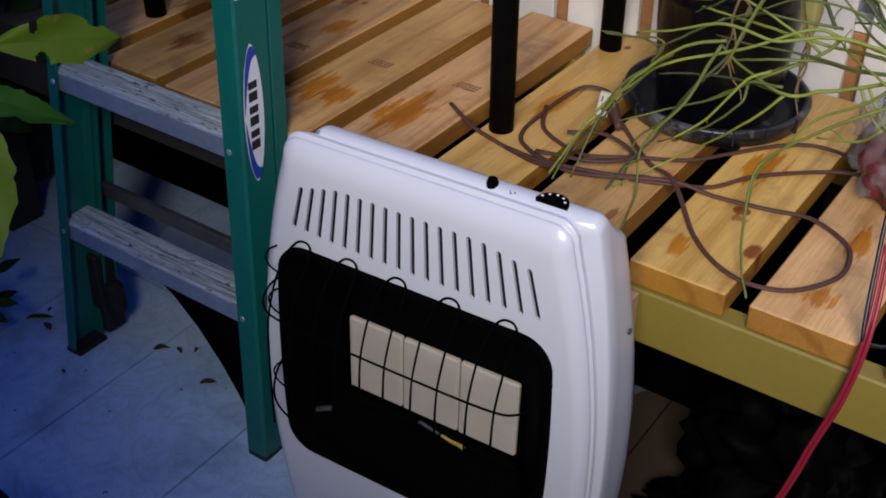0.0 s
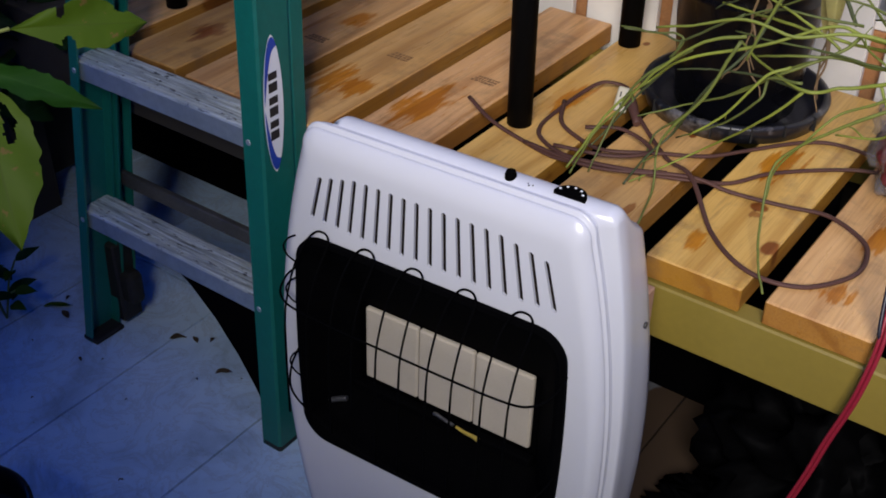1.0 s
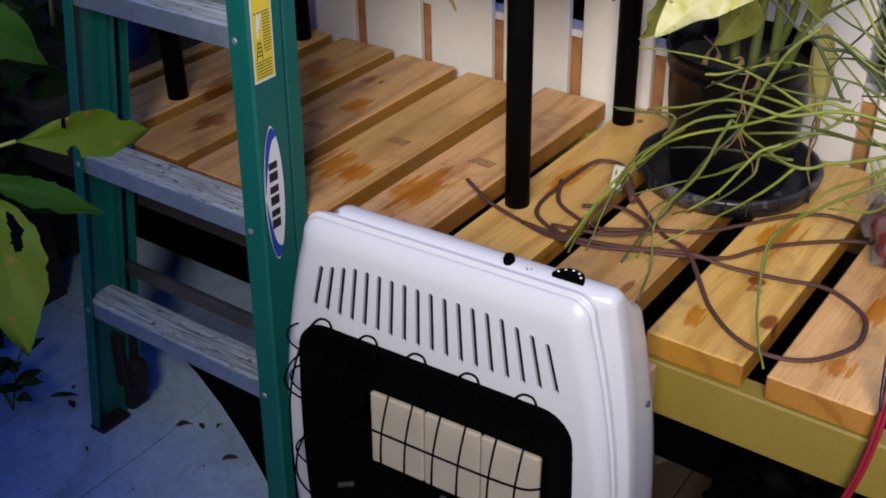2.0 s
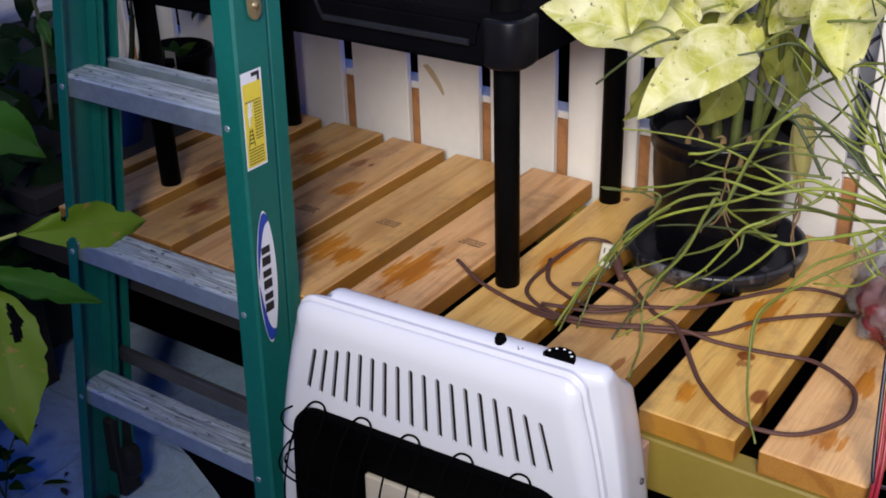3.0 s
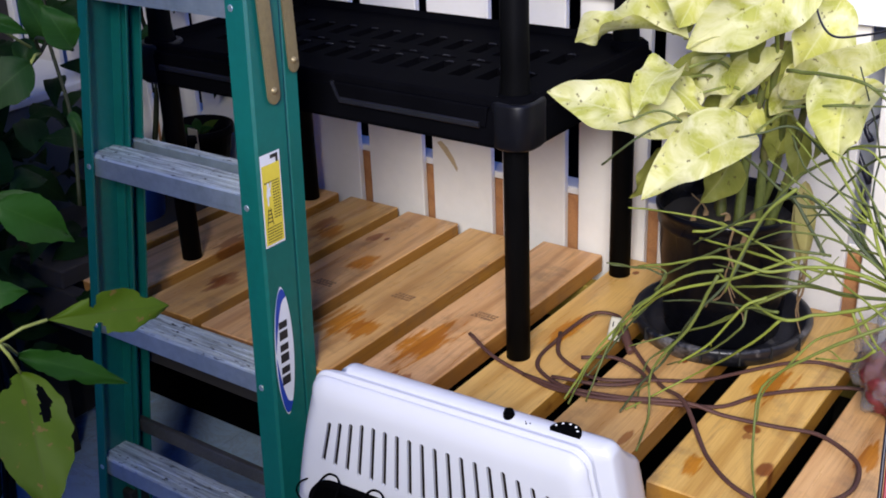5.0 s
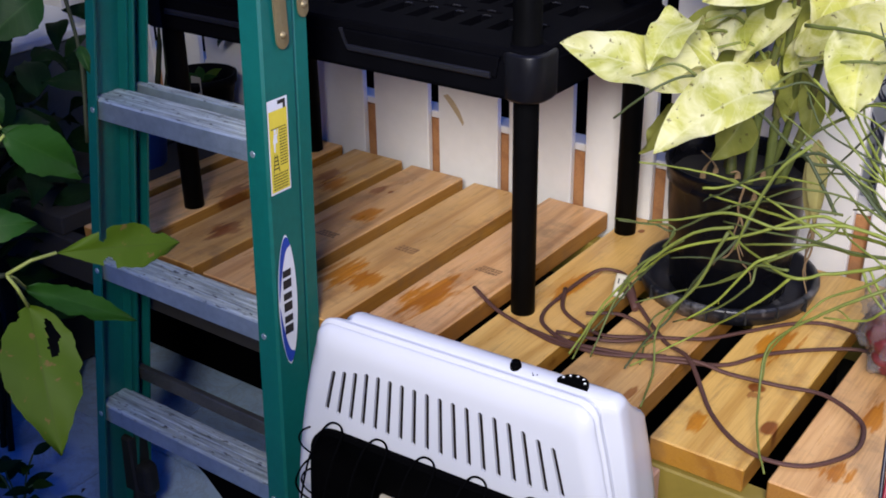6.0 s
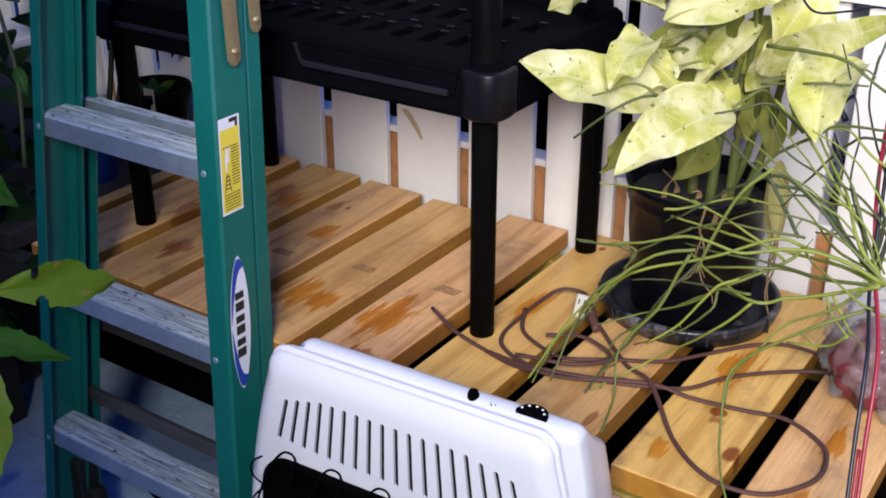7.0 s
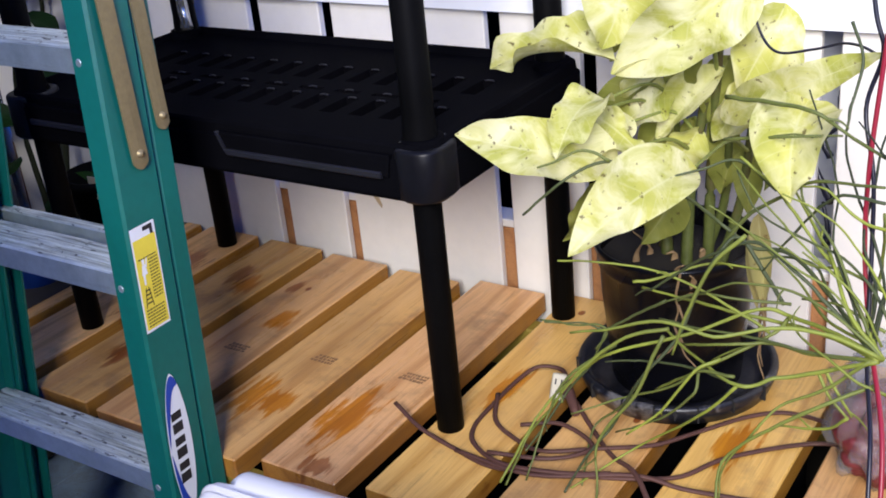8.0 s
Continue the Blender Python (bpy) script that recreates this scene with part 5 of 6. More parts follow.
def stem(pts, r, mat=None, label=""):
    """A thin jointed stem: fine scars, a blunt end."""
    line = smooth_path(pts, 6)
    r = 0.88 * r
    bm = tube(line, r, 7, None, 0.58)
    mat = mat or M_STEM
    rnd = random.Random(int(1e4 * (pts[0][0] + pts[-1][1] + pts[-1][2])))
    for _ in range(rnd.choice((0, 0, 1, 1))):
        q = rnd.choice(line[len(line) // 3:])
        way = (line[-1] - line[-3]).normalized()
        end = q + 0.6 * rnd.uniform(0.02, 0.07) * (way + 0.7 * Vector((rnd.uniform(-1, 1), rnd.uniform(-1, 1), rnd.uniform(-0.5, 0.9))))
        end.z = max(end.z, H + 0.005)
        tube(smooth_path([q, q.lerp(end, 0.5) + 0.12 * (end - q).length * Vector((rnd.uniform(-1, 1), rnd.uniform(-1, 1), 0.6)), end], 4), r * 0.6, 6, bm, 0.6)
    for v in bm.verts:
        v.co += 0.0014 * Vector((noise.noise(v.co * 45), noise.noise(v.co * 45 + Vector((9, 0, 0))), noise.noise(v.co * 45 + Vector((0, 9, 0)))))
    return part("stem", bm, mat, pencil, label)


stem([(0.685, -0.447, 0.860), (0.642, -0.428, 0.870), (0.562, -0.369, 0.852), (0.522, -0.375, 0.856), (0.443, -0.399, 0.816), (0.340, -0.415, 0.772), (0.276, -0.383, 0.707), (0.247, -0.447, 0.676), (0.236, -0.553, 0.619)], 0.0034)
stem([(0.685, -0.447, 0.860), (0.602, -0.418, 0.835), (0.547, -0.397, 0.825), (0.492, -0.412, 0.818), (0.429, -0.389, 0.792)], 0.0034)
stem([(0.685, -0.447, 0.860), (0.616, -0.436, 0.822), (0.566, -0.441, 0.804), (0.532, -0.468, 0.801), (0.447, -0.409, 0.795), (0.405, -0.384, 0.805)], 0.0034)
stem([(0.529, -0.462, 0.797), (0.475, -0.447, 0.729), (0.368, -0.398, 0.619), (0.309, -0.491, 0.591)], 0.0025)
stem([(0.529, -0.462, 0.797), (0.466, -0.427, 0.784), (0.388, -0.401, 0.763), (0.319, -0.393, 0.742)], 0.0025)
stem([(0.523, -0.457, 0.805), (0.473, -0.442, 0.791), (0.429, -0.433, 0.751), (0.345, -0.409, 0.697), (0.282, -0.430, 0.667)], 0.0025)
stem([(0.468, -0.432, 0.784), (0.467, -0.450, 0.760), (0.417, -0.433, 0.701), (0.336, -0.402, 0.636)], 0.0025)
stem([(0.558, -0.356, 0.844), (0.541, -0.380, 0.826), (0.467, -0.416, 0.780), (0.392, -0.392, 0.715)], 0.0034)
stem([(0.544, -0.340, 0.850), (0.517, -0.341, 0.893), (0.476, -0.331, 0.929), (0.443, -0.367, 0.867), (0.427, -0.395, 0.808), (0.381, -0.422, 0.740), (0.323, -0.388, 0.633), (0.308, -0.446, 0.609), (0.308, -0.507, 0.596)], 0.0034)
stem([(0.542, -0.385, 0.832), (0.506, -0.381, 0.848), (0.430, -0.368, 0.870), (0.376, -0.372, 0.883), (0.312, -0.390, 0.890), (0.268, -0.419, 0.897)], 0.0025)
stem([(0.685, -0.447, 0.860), (0.626, -0.409, 0.856), (0.555, -0.346, 0.827), (0.477, -0.349, 0.831), (0.419, -0.339, 0.831), (0.348, -0.331, 0.831)], 0.0034)
stem([(0.685, -0.447, 0.860), (0.620, -0.428, 0.842), (0.522, -0.400, 0.830), (0.462, -0.391, 0.822), (0.388, -0.369, 0.811)], 0.0025)
stem([(0.395, -0.361, 0.835), (0.341, -0.348, 0.794), (0.299, -0.345, 0.763), (0.271, -0.356, 0.771), (0.221, -0.383, 0.776)], 0.0025)
stem([(0.553, -0.339, 0.852), (0.488, -0.362, 0.858), (0.440, -0.360, 0.855), (0.395, -0.363, 0.835)], 0.0025)
stem([(0.306, -0.360, 0.773), (0.307, -0.376, 0.761), (0.292, -0.376, 0.726)], 0.0025)
stem([(0.685, -0.447, 0.860), (0.660, -0.416, 0.890), (0.622, -0.378, 0.921), (0.579, -0.361, 0.959), (0.538, -0.363, 1.015), (0.492, -0.361, 1.050)], 0.0034)
stem([(0.673, -0.439, 0.865), (0.609, -0.368, 0.887), (0.544, -0.321, 0.913), (0.494, -0.321, 0.913), (0.454, -0.308, 0.930), (0.424, -0.334, 0.969), (0.391, -0.391, 1.019), (0.335, -0.392, 1.036), (0.291, -0.431, 1.019), (0.233, -0.441, 0.966)], 0.0034)
stem([(0.655, -0.421, 0.869), (0.607, -0.386, 0.868), (0.550, -0.305, 0.869), (0.492, -0.307, 0.921), (0.456, -0.298, 0.935)], 0.0025)
stem([(0.338, -0.399, 1.039), (0.307, -0.409, 1.053), (0.274, -0.433, 1.040), (0.257, -0.439, 1.034)], 0.0025)
stem([(0.532, -0.345, 1.006), (0.480, -0.335, 1.034), (0.428, -0.354, 1.019), (0.371, -0.387, 1.011)], 0.0025)
stem([(0.451, -0.321, 0.900), (0.493, -0.321, 0.960), (0.547, -0.342, 1.003), (0.584, -0.365, 1.032), (0.669, -0.409, 1.053)], 0.0034)
stem([(0.466, -0.341, 1.115), (0.541, -0.385, 1.129), (0.592, -0.408, 1.130), (0.619, -0.401, 1.110), (0.670, -0.421, 1.092)], 0.0034)
stem([(0.465, -0.344, 1.063), (0.546, -0.371, 1.084), (0.610, -0.364, 1.091)], 0.0025)
stem([(0.600, -0.311, 1.206), (0.619, -0.329, 1.170), (0.618, -0.351, 1.139), (0.615, -0.371, 1.099)], 0.0025)
stem([(0.673, -0.418, 1.039), (0.615, -0.396, 1.030), (0.551, -0.344, 0.947), (0.518, -0.345, 0.895)], 0.0025)
stem([(0.671, -0.397, 0.998), (0.645, -0.413, 1.014), (0.607, -0.407, 1.041), (0.574, -0.388, 1.034)], 0.0025)
stem([(0.685, -0.447, 0.860), (0.660, -0.392, 0.885), (0.661, -0.354, 0.931), (0.668, -0.394, 1.016)], 0.0034)
stem([(0.676, -0.446, 0.858), (0.627, -0.443, 0.806), (0.577, -0.448, 0.772), (0.549, -0.465, 0.734), (0.514, -0.467, 0.674), (0.514, -0.480, 0.634)], 0.0025)
stem([(0.615, -0.432, 0.820), (0.633, -0.441, 0.795), (0.656, -0.444, 0.773)], 0.0025)
stem([(0.658, -0.455, 0.781), (0.629, -0.444, 0.752), (0.575, -0.436, 0.736)], 0.0025)
stem([(0.623, -0.434, 0.827), (0.647, -0.445, 0.798), (0.660, -0.444, 0.777)], 0.0025)
stem([(0.376, -0.410, 0.733), (0.333, -0.374, 0.661), (0.286, -0.372, 0.608), (0.320, -0.478, 0.591)], 0.0025)
stem([(0.296, -0.382, 0.730), (0.253, -0.392, 0.669), (0.242, -0.442, 0.639), (0.237, -0.484, 0.626)], 0.0025)
stem([(0.346, -0.356, 0.851), (0.374, -0.347, 0.856), (0.425, -0.314, 0.872), (0.470, -0.312, 0.879), (0.508, -0.312, 0.878)], 0.0025)
stem([(0.610, -0.371, 0.889), (0.574, -0.323, 0.904), (0.527, -0.309, 0.900), (0.500, -0.313, 0.893)], 0.0025)
stem([(0.673, -0.382, 0.913), (0.626, -0.372, 0.928), (0.579, -0.352, 0.918), (0.546, -0.350, 0.934)], 0.0025)
stem([(0.684, -0.417, 0.882), (0.652, -0.412, 0.894), (0.624, -0.405, 0.899), (0.571, -0.355, 0.871)], 0.0025)
stem([(0.697, -0.453, 0.823), (0.668, -0.459, 0.834), (0.632, -0.446, 0.848), (0.590, -0.413, 0.850), (0.559, -0.369, 0.852)], 0.0025)


stem([(0.428, -0.450, 0.836), (0.391, -0.456, 0.742), (0.338, -0.460, 0.658), (0.348, -0.489, 0.596), (0.374, -0.583, 0.592)], 0.0030)
stem([(0.685, -0.447, 0.830), (0.632, -0.470, 0.801), (0.584, -0.476, 0.764), (0.518, -0.480, 0.693), (0.525, -0.520, 0.625), (0.552, -0.585, 0.605), (0.581, -0.631, 0.592)], 0.0030)
stem([(0.524, -0.430, 0.982), (0.487, -0.440, 0.940), (0.459, -0.448, 0.873), (0.440, -0.450, 0.811)], 0.0032)
stem([(0.500, -0.440, 0.815), (0.473, -0.455, 0.800), (0.428, -0.460, 0.731), (0.380, -0.460, 0.681)], 0.0028)
stem([(0.428, -0.430, 0.836), (0.373, -0.440, 0.816), (0.307, -0.440, 0.752), (0.260, -0.440, 0.682), (0.223, -0.455, 0.625), (0.226, -0.524, 0.592)], 0.0030)
stem([(0.354, -0.430, 0.796), (0.286, -0.440, 0.734), (0.253, -0.448, 0.664), (0.246, -0.502, 0.592)], 0.0026)
stem([(0.300, -0.380, 0.749), (0.318, -0.380, 0.781), (0.303, -0.380, 0.788), (0.270, -0.382, 0.782), (0.235, -0.380, 0.779), (0.213, -0.380, 0.776)], 0.0021)
for curl in ([(0.394, -0.310, 0.850), (0.386, -0.306, 0.812), (0.388, -0.302, 0.790), (0.383, -0.304, 0.765), (0.386, -0.300, 0.745), (0.379, -0.300, 0.728), (0.366, -0.302, 0.716)],
             [(0.384, -0.303, 0.760), (0.392, -0.302, 0.735), (0.398, -0.300, 0.718), (0.413, -0.300, 0.703), (0.418, -0.302, 0.688)],
             [(0.386, -0.300, 0.745), (0.375, -0.302, 0.722), (0.360, -0.304, 0.712), (0.354, -0.304, 0.700)],
             [(0.390, -0.306, 0.800), (0.397, -0.306, 0.775), (0.392, -0.305, 0.752), (0.402, -0.305, 0.730)]):
    part("dry_root", tube(smooth_path(curl, 5), 0.0024, 6, None, 0.4, 0.7), M_DRY, pencil, "pale shrivelled hanging root")


def more_stems():
    """Further stems that fan out from the crown and droop over the pot."""
    rnd = random.Random(12)
    hub = Vector((0.690, -0.445, 0.862))
    for k in range(4):
        turn, rise = rnd.uniform(1.9, 3.7), rnd.uniform(-0.1, 0.9)
        way = Vector((math.cos(turn), 0.8 * math.sin(turn), rise)).normalized()
        p, line = hub.copy(), [tuple(hub)]
        for j in range(rnd.choice((4, 5, 6))):
            p = p + 0.065 * way
            p.y = min(max(p.y, -0.52), -0.30)
            p.z = max(p.z, H + 0.02)
            line.append(tuple(p))
            way = (way + Vector((rnd.uniform(-0.45, 0.35), rnd.uniform(-0.4, 0.4), rnd.uniform(-0.7, 0.3)))).normalized()
        stem(line, rnd.choice((0.0025, 0.0029, 0.0032)))


more_stems()


def upright_stems():
    """Thinner stems that rise from the crown and cross in front of the bright wall; every second one has its backlit
    shade painted in.
    """
    rnd = random.Random(31)
    for k in range(9):
        p = Vector((0.690 + rnd.uniform(-0.03, 0.03), -0.430, 0.87))
        way = Vector((rnd.uniform(-0.75, 0.25), rnd.uniform(-0.1, 0.5), 1.0)).normalized()
        line = [tuple(p)]
        for j in range(rnd.choice((4, 5))):
            p = p + 0.060 * way
            line.append(tuple(p))
            way = (way + Vector((rnd.uniform(-0.55, 0.45), rnd.uniform(-0.2, 0.2), rnd.uniform(-0.45, 0.25)))).normalized()
        stem(line, rnd.choice((0.0020, 0.0024)), M_BACKLITSTEM if k % 2 else None, "dark grey-green stem with its backlit shade put into the colour" if k % 2 else "")


upright_stems()


def spread_leaves(middle, size, n, length, seed, bm, lean=(0.3, -0.5, 0.7)):
    rnd = random.Random(seed)
    for k in range(n):
        p = Vector(middle) + Vector([rnd.gauss(0, 0.5) * s for s in size])
        p.z = max(p.z, middle[2] - size[2])
        d = Vector((rnd.uniform(-1, 1), rnd.uniform(-1, 1), rnd.uniform(-0.55, 0.35))).normalized()
        q = p + d * length * rnd.uniform(0.6, 1.2)
        face = Vector(lean) + Vector((rnd.uniform(-0.6, 0.6), rnd.uniform(-0.6, 0.6), rnd.uniform(-0.3, 0.6)))
        leaf(p, q, length * rnd.uniform(0.4, 0.6), face, 0.02, 0.2, 0.004, k, 0.04, 0.8, 8, 4, bm)
    return bm


def near_shrub():
    sh = empty("leggy_shrub", (-0.265, -1.345, 0.21), "leggy shrub with yellow-green chewed leaves in a black pot", "shrub")
    node = Vector((0.193, -1.415, 1.113))
    part("trunk", tube(smooth_path([(-0.265, -1.345, 0.19), (-0.24, -1.45, 0.55), (-0.05, -1.52, 0.95), (0.10, -1.47, 1.08), node], 6), 0.0060, 8, None, 0.40), M_TWIG, sh, "thin green-brown stem")
    fork = Vector((-0.071, -1.146, 1.263))
    part("trunk", tube(smooth_path([(-0.24, -1.45, 0.55), (-0.22, -1.34, 0.9), (-0.12, -1.235, 1.18), fork, (-0.062, -1.135, 1.32), (-0.06, -1.13, 1.45)], 6), 0.0032, 8, None, 0.5), M_TWIG, sh)
    part("twig", tube(smooth_path([(-0.075, -1.132, 1.32), (-0.066, -1.136, 1.27), (-0.044, -1.141, 1.19), (-0.030, -1.16, 1.10)], 5), 0.0022, 7), M_TWIG, sh)
    part("twig", tube(smooth_path([fork, (-0.05, -1.16, 1.285), (0.028, -1.176, 1.285)], 5), 0.0020, 7), M_TWIG, sh)
    part("twig", tube(smooth_path([(-0.12, -1.235, 1.18), (-0.10, -1.232, 1.15), (-0.077, -1.229, 1.127)], 5), 0.0022, 7), M_STALK, sh)
    cam_side = (0.75, -0.45, 0.5)
    chewed = ((-0.55, 0.20, 0.16, 0.085), (-0.42, 0.30, 0.14, 0.075), (0.95, 0.07, 0.30, 0.03))
    for a, b, w, mat, jag, sd, holes, fold in (
            ((0.213, -1.380, 1.124), (0.258, -1.288, 1.109), 0.040, M_YLEAF, 0.16, 2, ((-0.85, 0.36, 0.50, 0.030), (0.95, 0.40, 0.45, 0.05), (-1.0, 0.80, 0.25, 0.05)), 0.15),
            ((0.199, -1.405, 1.082), (0.262, -1.440, 0.978), 0.064, M_YLEAF, 0.14, 5, chewed, 0.10),
            ((0.183, -1.395, 1.090), (0.226, -1.320, 1.036), 0.024, M_GLEAF, 0.25, 3, (), 0.2),
            ((0.116, -1.345, 1.196), (0.134, -1.290, 1.148), 0.045, M_GLEAF, 0.12, 1, (), 0.2),
            ((0.157, -1.421, 1.146), (0.187, -1.375, 1.142), 0.030, M_GLEAF, 0.12, 4, (), 0.2),
            ((-0.034, -1.184, 1.266), (-0.060, -1.238, 1.226), 0.052, M_DLEAF, 0.10, 6, (), 0.2),
            ((-0.076, -1.218, 1.318), (-0.037, -1.177, 1.293), 0.022, M_GLEAF, 0.10, 7, (), 0.3),
            ((-0.075, -1.148, 1.277), (-0.083, -1.168, 1.252), 0.030, M_DLEAF, 0.10, 8, (), 0.2),
            ((0.028, -1.176, 1.285), (0.008, -1.190, 1.332), 0.036, M_GLEAF, 0.12, 9, (), 0.15),
            ((-0.077, -1.229, 1.127), (-0.020, -1.182, 1.067), 0.044, M_GLEAF, 0.12, 10, (), 0.18),
            ((-0.095, -1.231, 1.172), (-0.077, -1.226, 1.133), 0.028, M_DLEAF, 0.12, 11, (), 0.2),
            ((-0.066, -1.136, 1.27), (-0.085, -1.150, 1.335), 0.034, M_GLEAF, 0.12, 12, (), 0.2),
            ((-0.044, -1.141, 1.20), (-0.020, -1.150, 1.175), 0.014, M_DLEAF, 0.05, 13, (), 0.2),
            ((-0.090, -1.190, 1.30), (-0.125, -1.205, 1.345), 0.040, M_GLEAF, 0.12, 14, (), 0.2),
            ((-0.10, -1.22, 1.235), (-0.135, -1.26, 1.20), 0.045, M_DLEAF, 0.12, 15, (), 0.2)):
        part("leaf", leaf(a, b, w, cam_side, 0.006, fold, 0.0020, sd, 0.0, 1.35 if sd == 2 else 0.8, 54 if holes else 26, 32 if holes else 12, None, 0.0, jag, holes), mat, sh)
    for a, b in ((node, (0.2135, -1.379, 1.124)), (node, (0.1995, -1.405, 1.081)), (node, (0.184, -1.395, 1.089)), ((0.02, -1.50, 1.02), (0.116, -1.345, 1.196)), (fork, (-0.034, -1.184, 1.266)), (fork, (-0.076, -1.218, 1.318)), (fork, (-0.075, -1.148, 1.277))):
        part("leaf_stalk", tube([a, (Vector(a) + Vector(b)) / 2 + Vector((0, 0, 0.003)), b], 0.0016, 6), M_STALK, sh)
    cx, cy = -0.265, -1.345
    pot = part("shrub_pot", lathe([(0.0005, 0.0), (0.085, 0.0), (0.104, 0.21), (0.112, 0.215), (0.112, 0.238), (0.106, 0.24), (0.100, 0.20)], 40, None, (cx, cy, 0.0005)), M_POT)
    tagged(pot, "black plastic nursery pot on the tiled floor", "pot")
    tagged(part("pot_soil", lathe([(0.0005, 0.196), (0.100, 0.19)], 32, None, (cx, cy, 0.0005)), M_SOIL), "dark soil filling the nursery pot", "soil")


near_shrub()


def back_shrubs():
    for k, (at, size, n, ln, foot) in enumerate((((-1.30, -0.58, 0.74), (0.30, 0.34, 0.34), 110, 0.13, H), ((-1.25, -0.10, 1.25), (0.30, 0.2, 0.5), 45, 0.15, H), ((-1.18, -0.74, 0.72), (0.30, 0.16, 0.36), 190, 0.12, 0.0), ((-1.50, -0.72, 0.58), (0.35, 0.2, 0.30), 130, 0.13, 0.0))):
        sh = empty("dark_shrub", (at[0], at[1], foot), "dense dark green leafy shrub in deep shade", "shrub", "shrubs beside the bench")
        for j in range(4):
            top = Vector(at) + Vector((0.18 * math.sin(2 * j + k), 0.12 * math.cos(2 * j + k), 0.25))
            part("trunk", tube(smooth_path([(at[0] + 0.03 * j, at[1], foot), (at[0] + 0.05 * math.sin(j), at[1] + 0.03 * j, (foot + at[2]) / 2), top], 5), 0.008, 7, None, 0.4), M_TWIG, sh)
        part("crown", spread_leaves(at, size, n, ln, 11 + k, bmesh.new()), M_DLEAF, sh, "dark green leaves")
    # seedling and litter on the floor
    sd = empty("seedling", (-0.88, -0.86, 0.0), "small dark seedling growing at the floor's edge", "seedling")
    for k in range(4):
        a = Vector((-0.88, -0.86, 0.0))
        b = a + Vector((0.06 * math.cos(1.6 * k), 0.05 * math.sin(1.6 * k), 0.10 + 0.02 * k))
        part("stalk", tube(smooth_path([a, a.lerp(b, 0.5) + Vector((0, 0, 0.02)), b], 4), 0.002, 6), M_STALK, sd)
        for j in range(4):
            p = a.lerp(b, 0.5 + 0.16 * j)
            q = p + Vector((0.055 * math.cos(2.2 * j + k), 0.055 * math.sin(2.2 * j + k), 0.012))
            part("leaf", leaf(p, q, 0.024, (0.3, -0.4, 0.9), 0.004, 0.2, 0.001, j + k, 0, 0.8, 8, 4), M_YLEAF if (j + k) % 3 == 0 else M_DLEAF, sd)
    spots = [(-0.546, -0.695), (-0.514, -0.678), (-0.485, -0.658), (-0.395, -0.714), (-0.652, -0.856), (-0.614, -0.831), (-0.633, -0.983), (-0.791, -0.782), (-0.831, -0.742),
             (-0.334, -1.024), (-0.423, -0.760), (-0.353, -0.709), (-0.486, -0.881), (-0.775, -0.876)]
    for k, (x, y) in enumerate(spots):
        ln = (0.036, 0.022, 0.016, 0.034, 0.014, 0.008, 0.007, 0.032, 0.016, 0.010, 0.006, 0.007, 0.006, 0.006)[k]
        a = 0.7 + 2.1 * k
        p, q = Vector((x - ln / 2 * math.cos(a), y - ln / 2 * math.sin(a), 0.003)), Vector((x + ln / 2 * math.cos(a), y + ln / 2 * math.sin(a), 0.004))
        ob = part("fallen_leaf", leaf(p, q, ln * 0.45, (0.1, 0.1, 1), 0.003, 0.4, 0.001, k, 0, 0.8, 8, 4), M_DRYLEAF)
        tagged(ob, "small curled dry leaf lying on the floor tiles", "leaf", "dry leaves on the floor")
    ob = part("fallen_leaf", leaf((-0.85, -0.79, 0.003), (-0.80, -0.755, 0.006), 0.016, (0.1, 0.1, 1), 0.004, 0.2, 0.001, 3, 0, 0.8, 8, 4), M_YLEAF)
    tagged(ob, "fallen green leaf lying on the floor tiles", "leaf", "dry leaves on the floor")


back_shrubs()


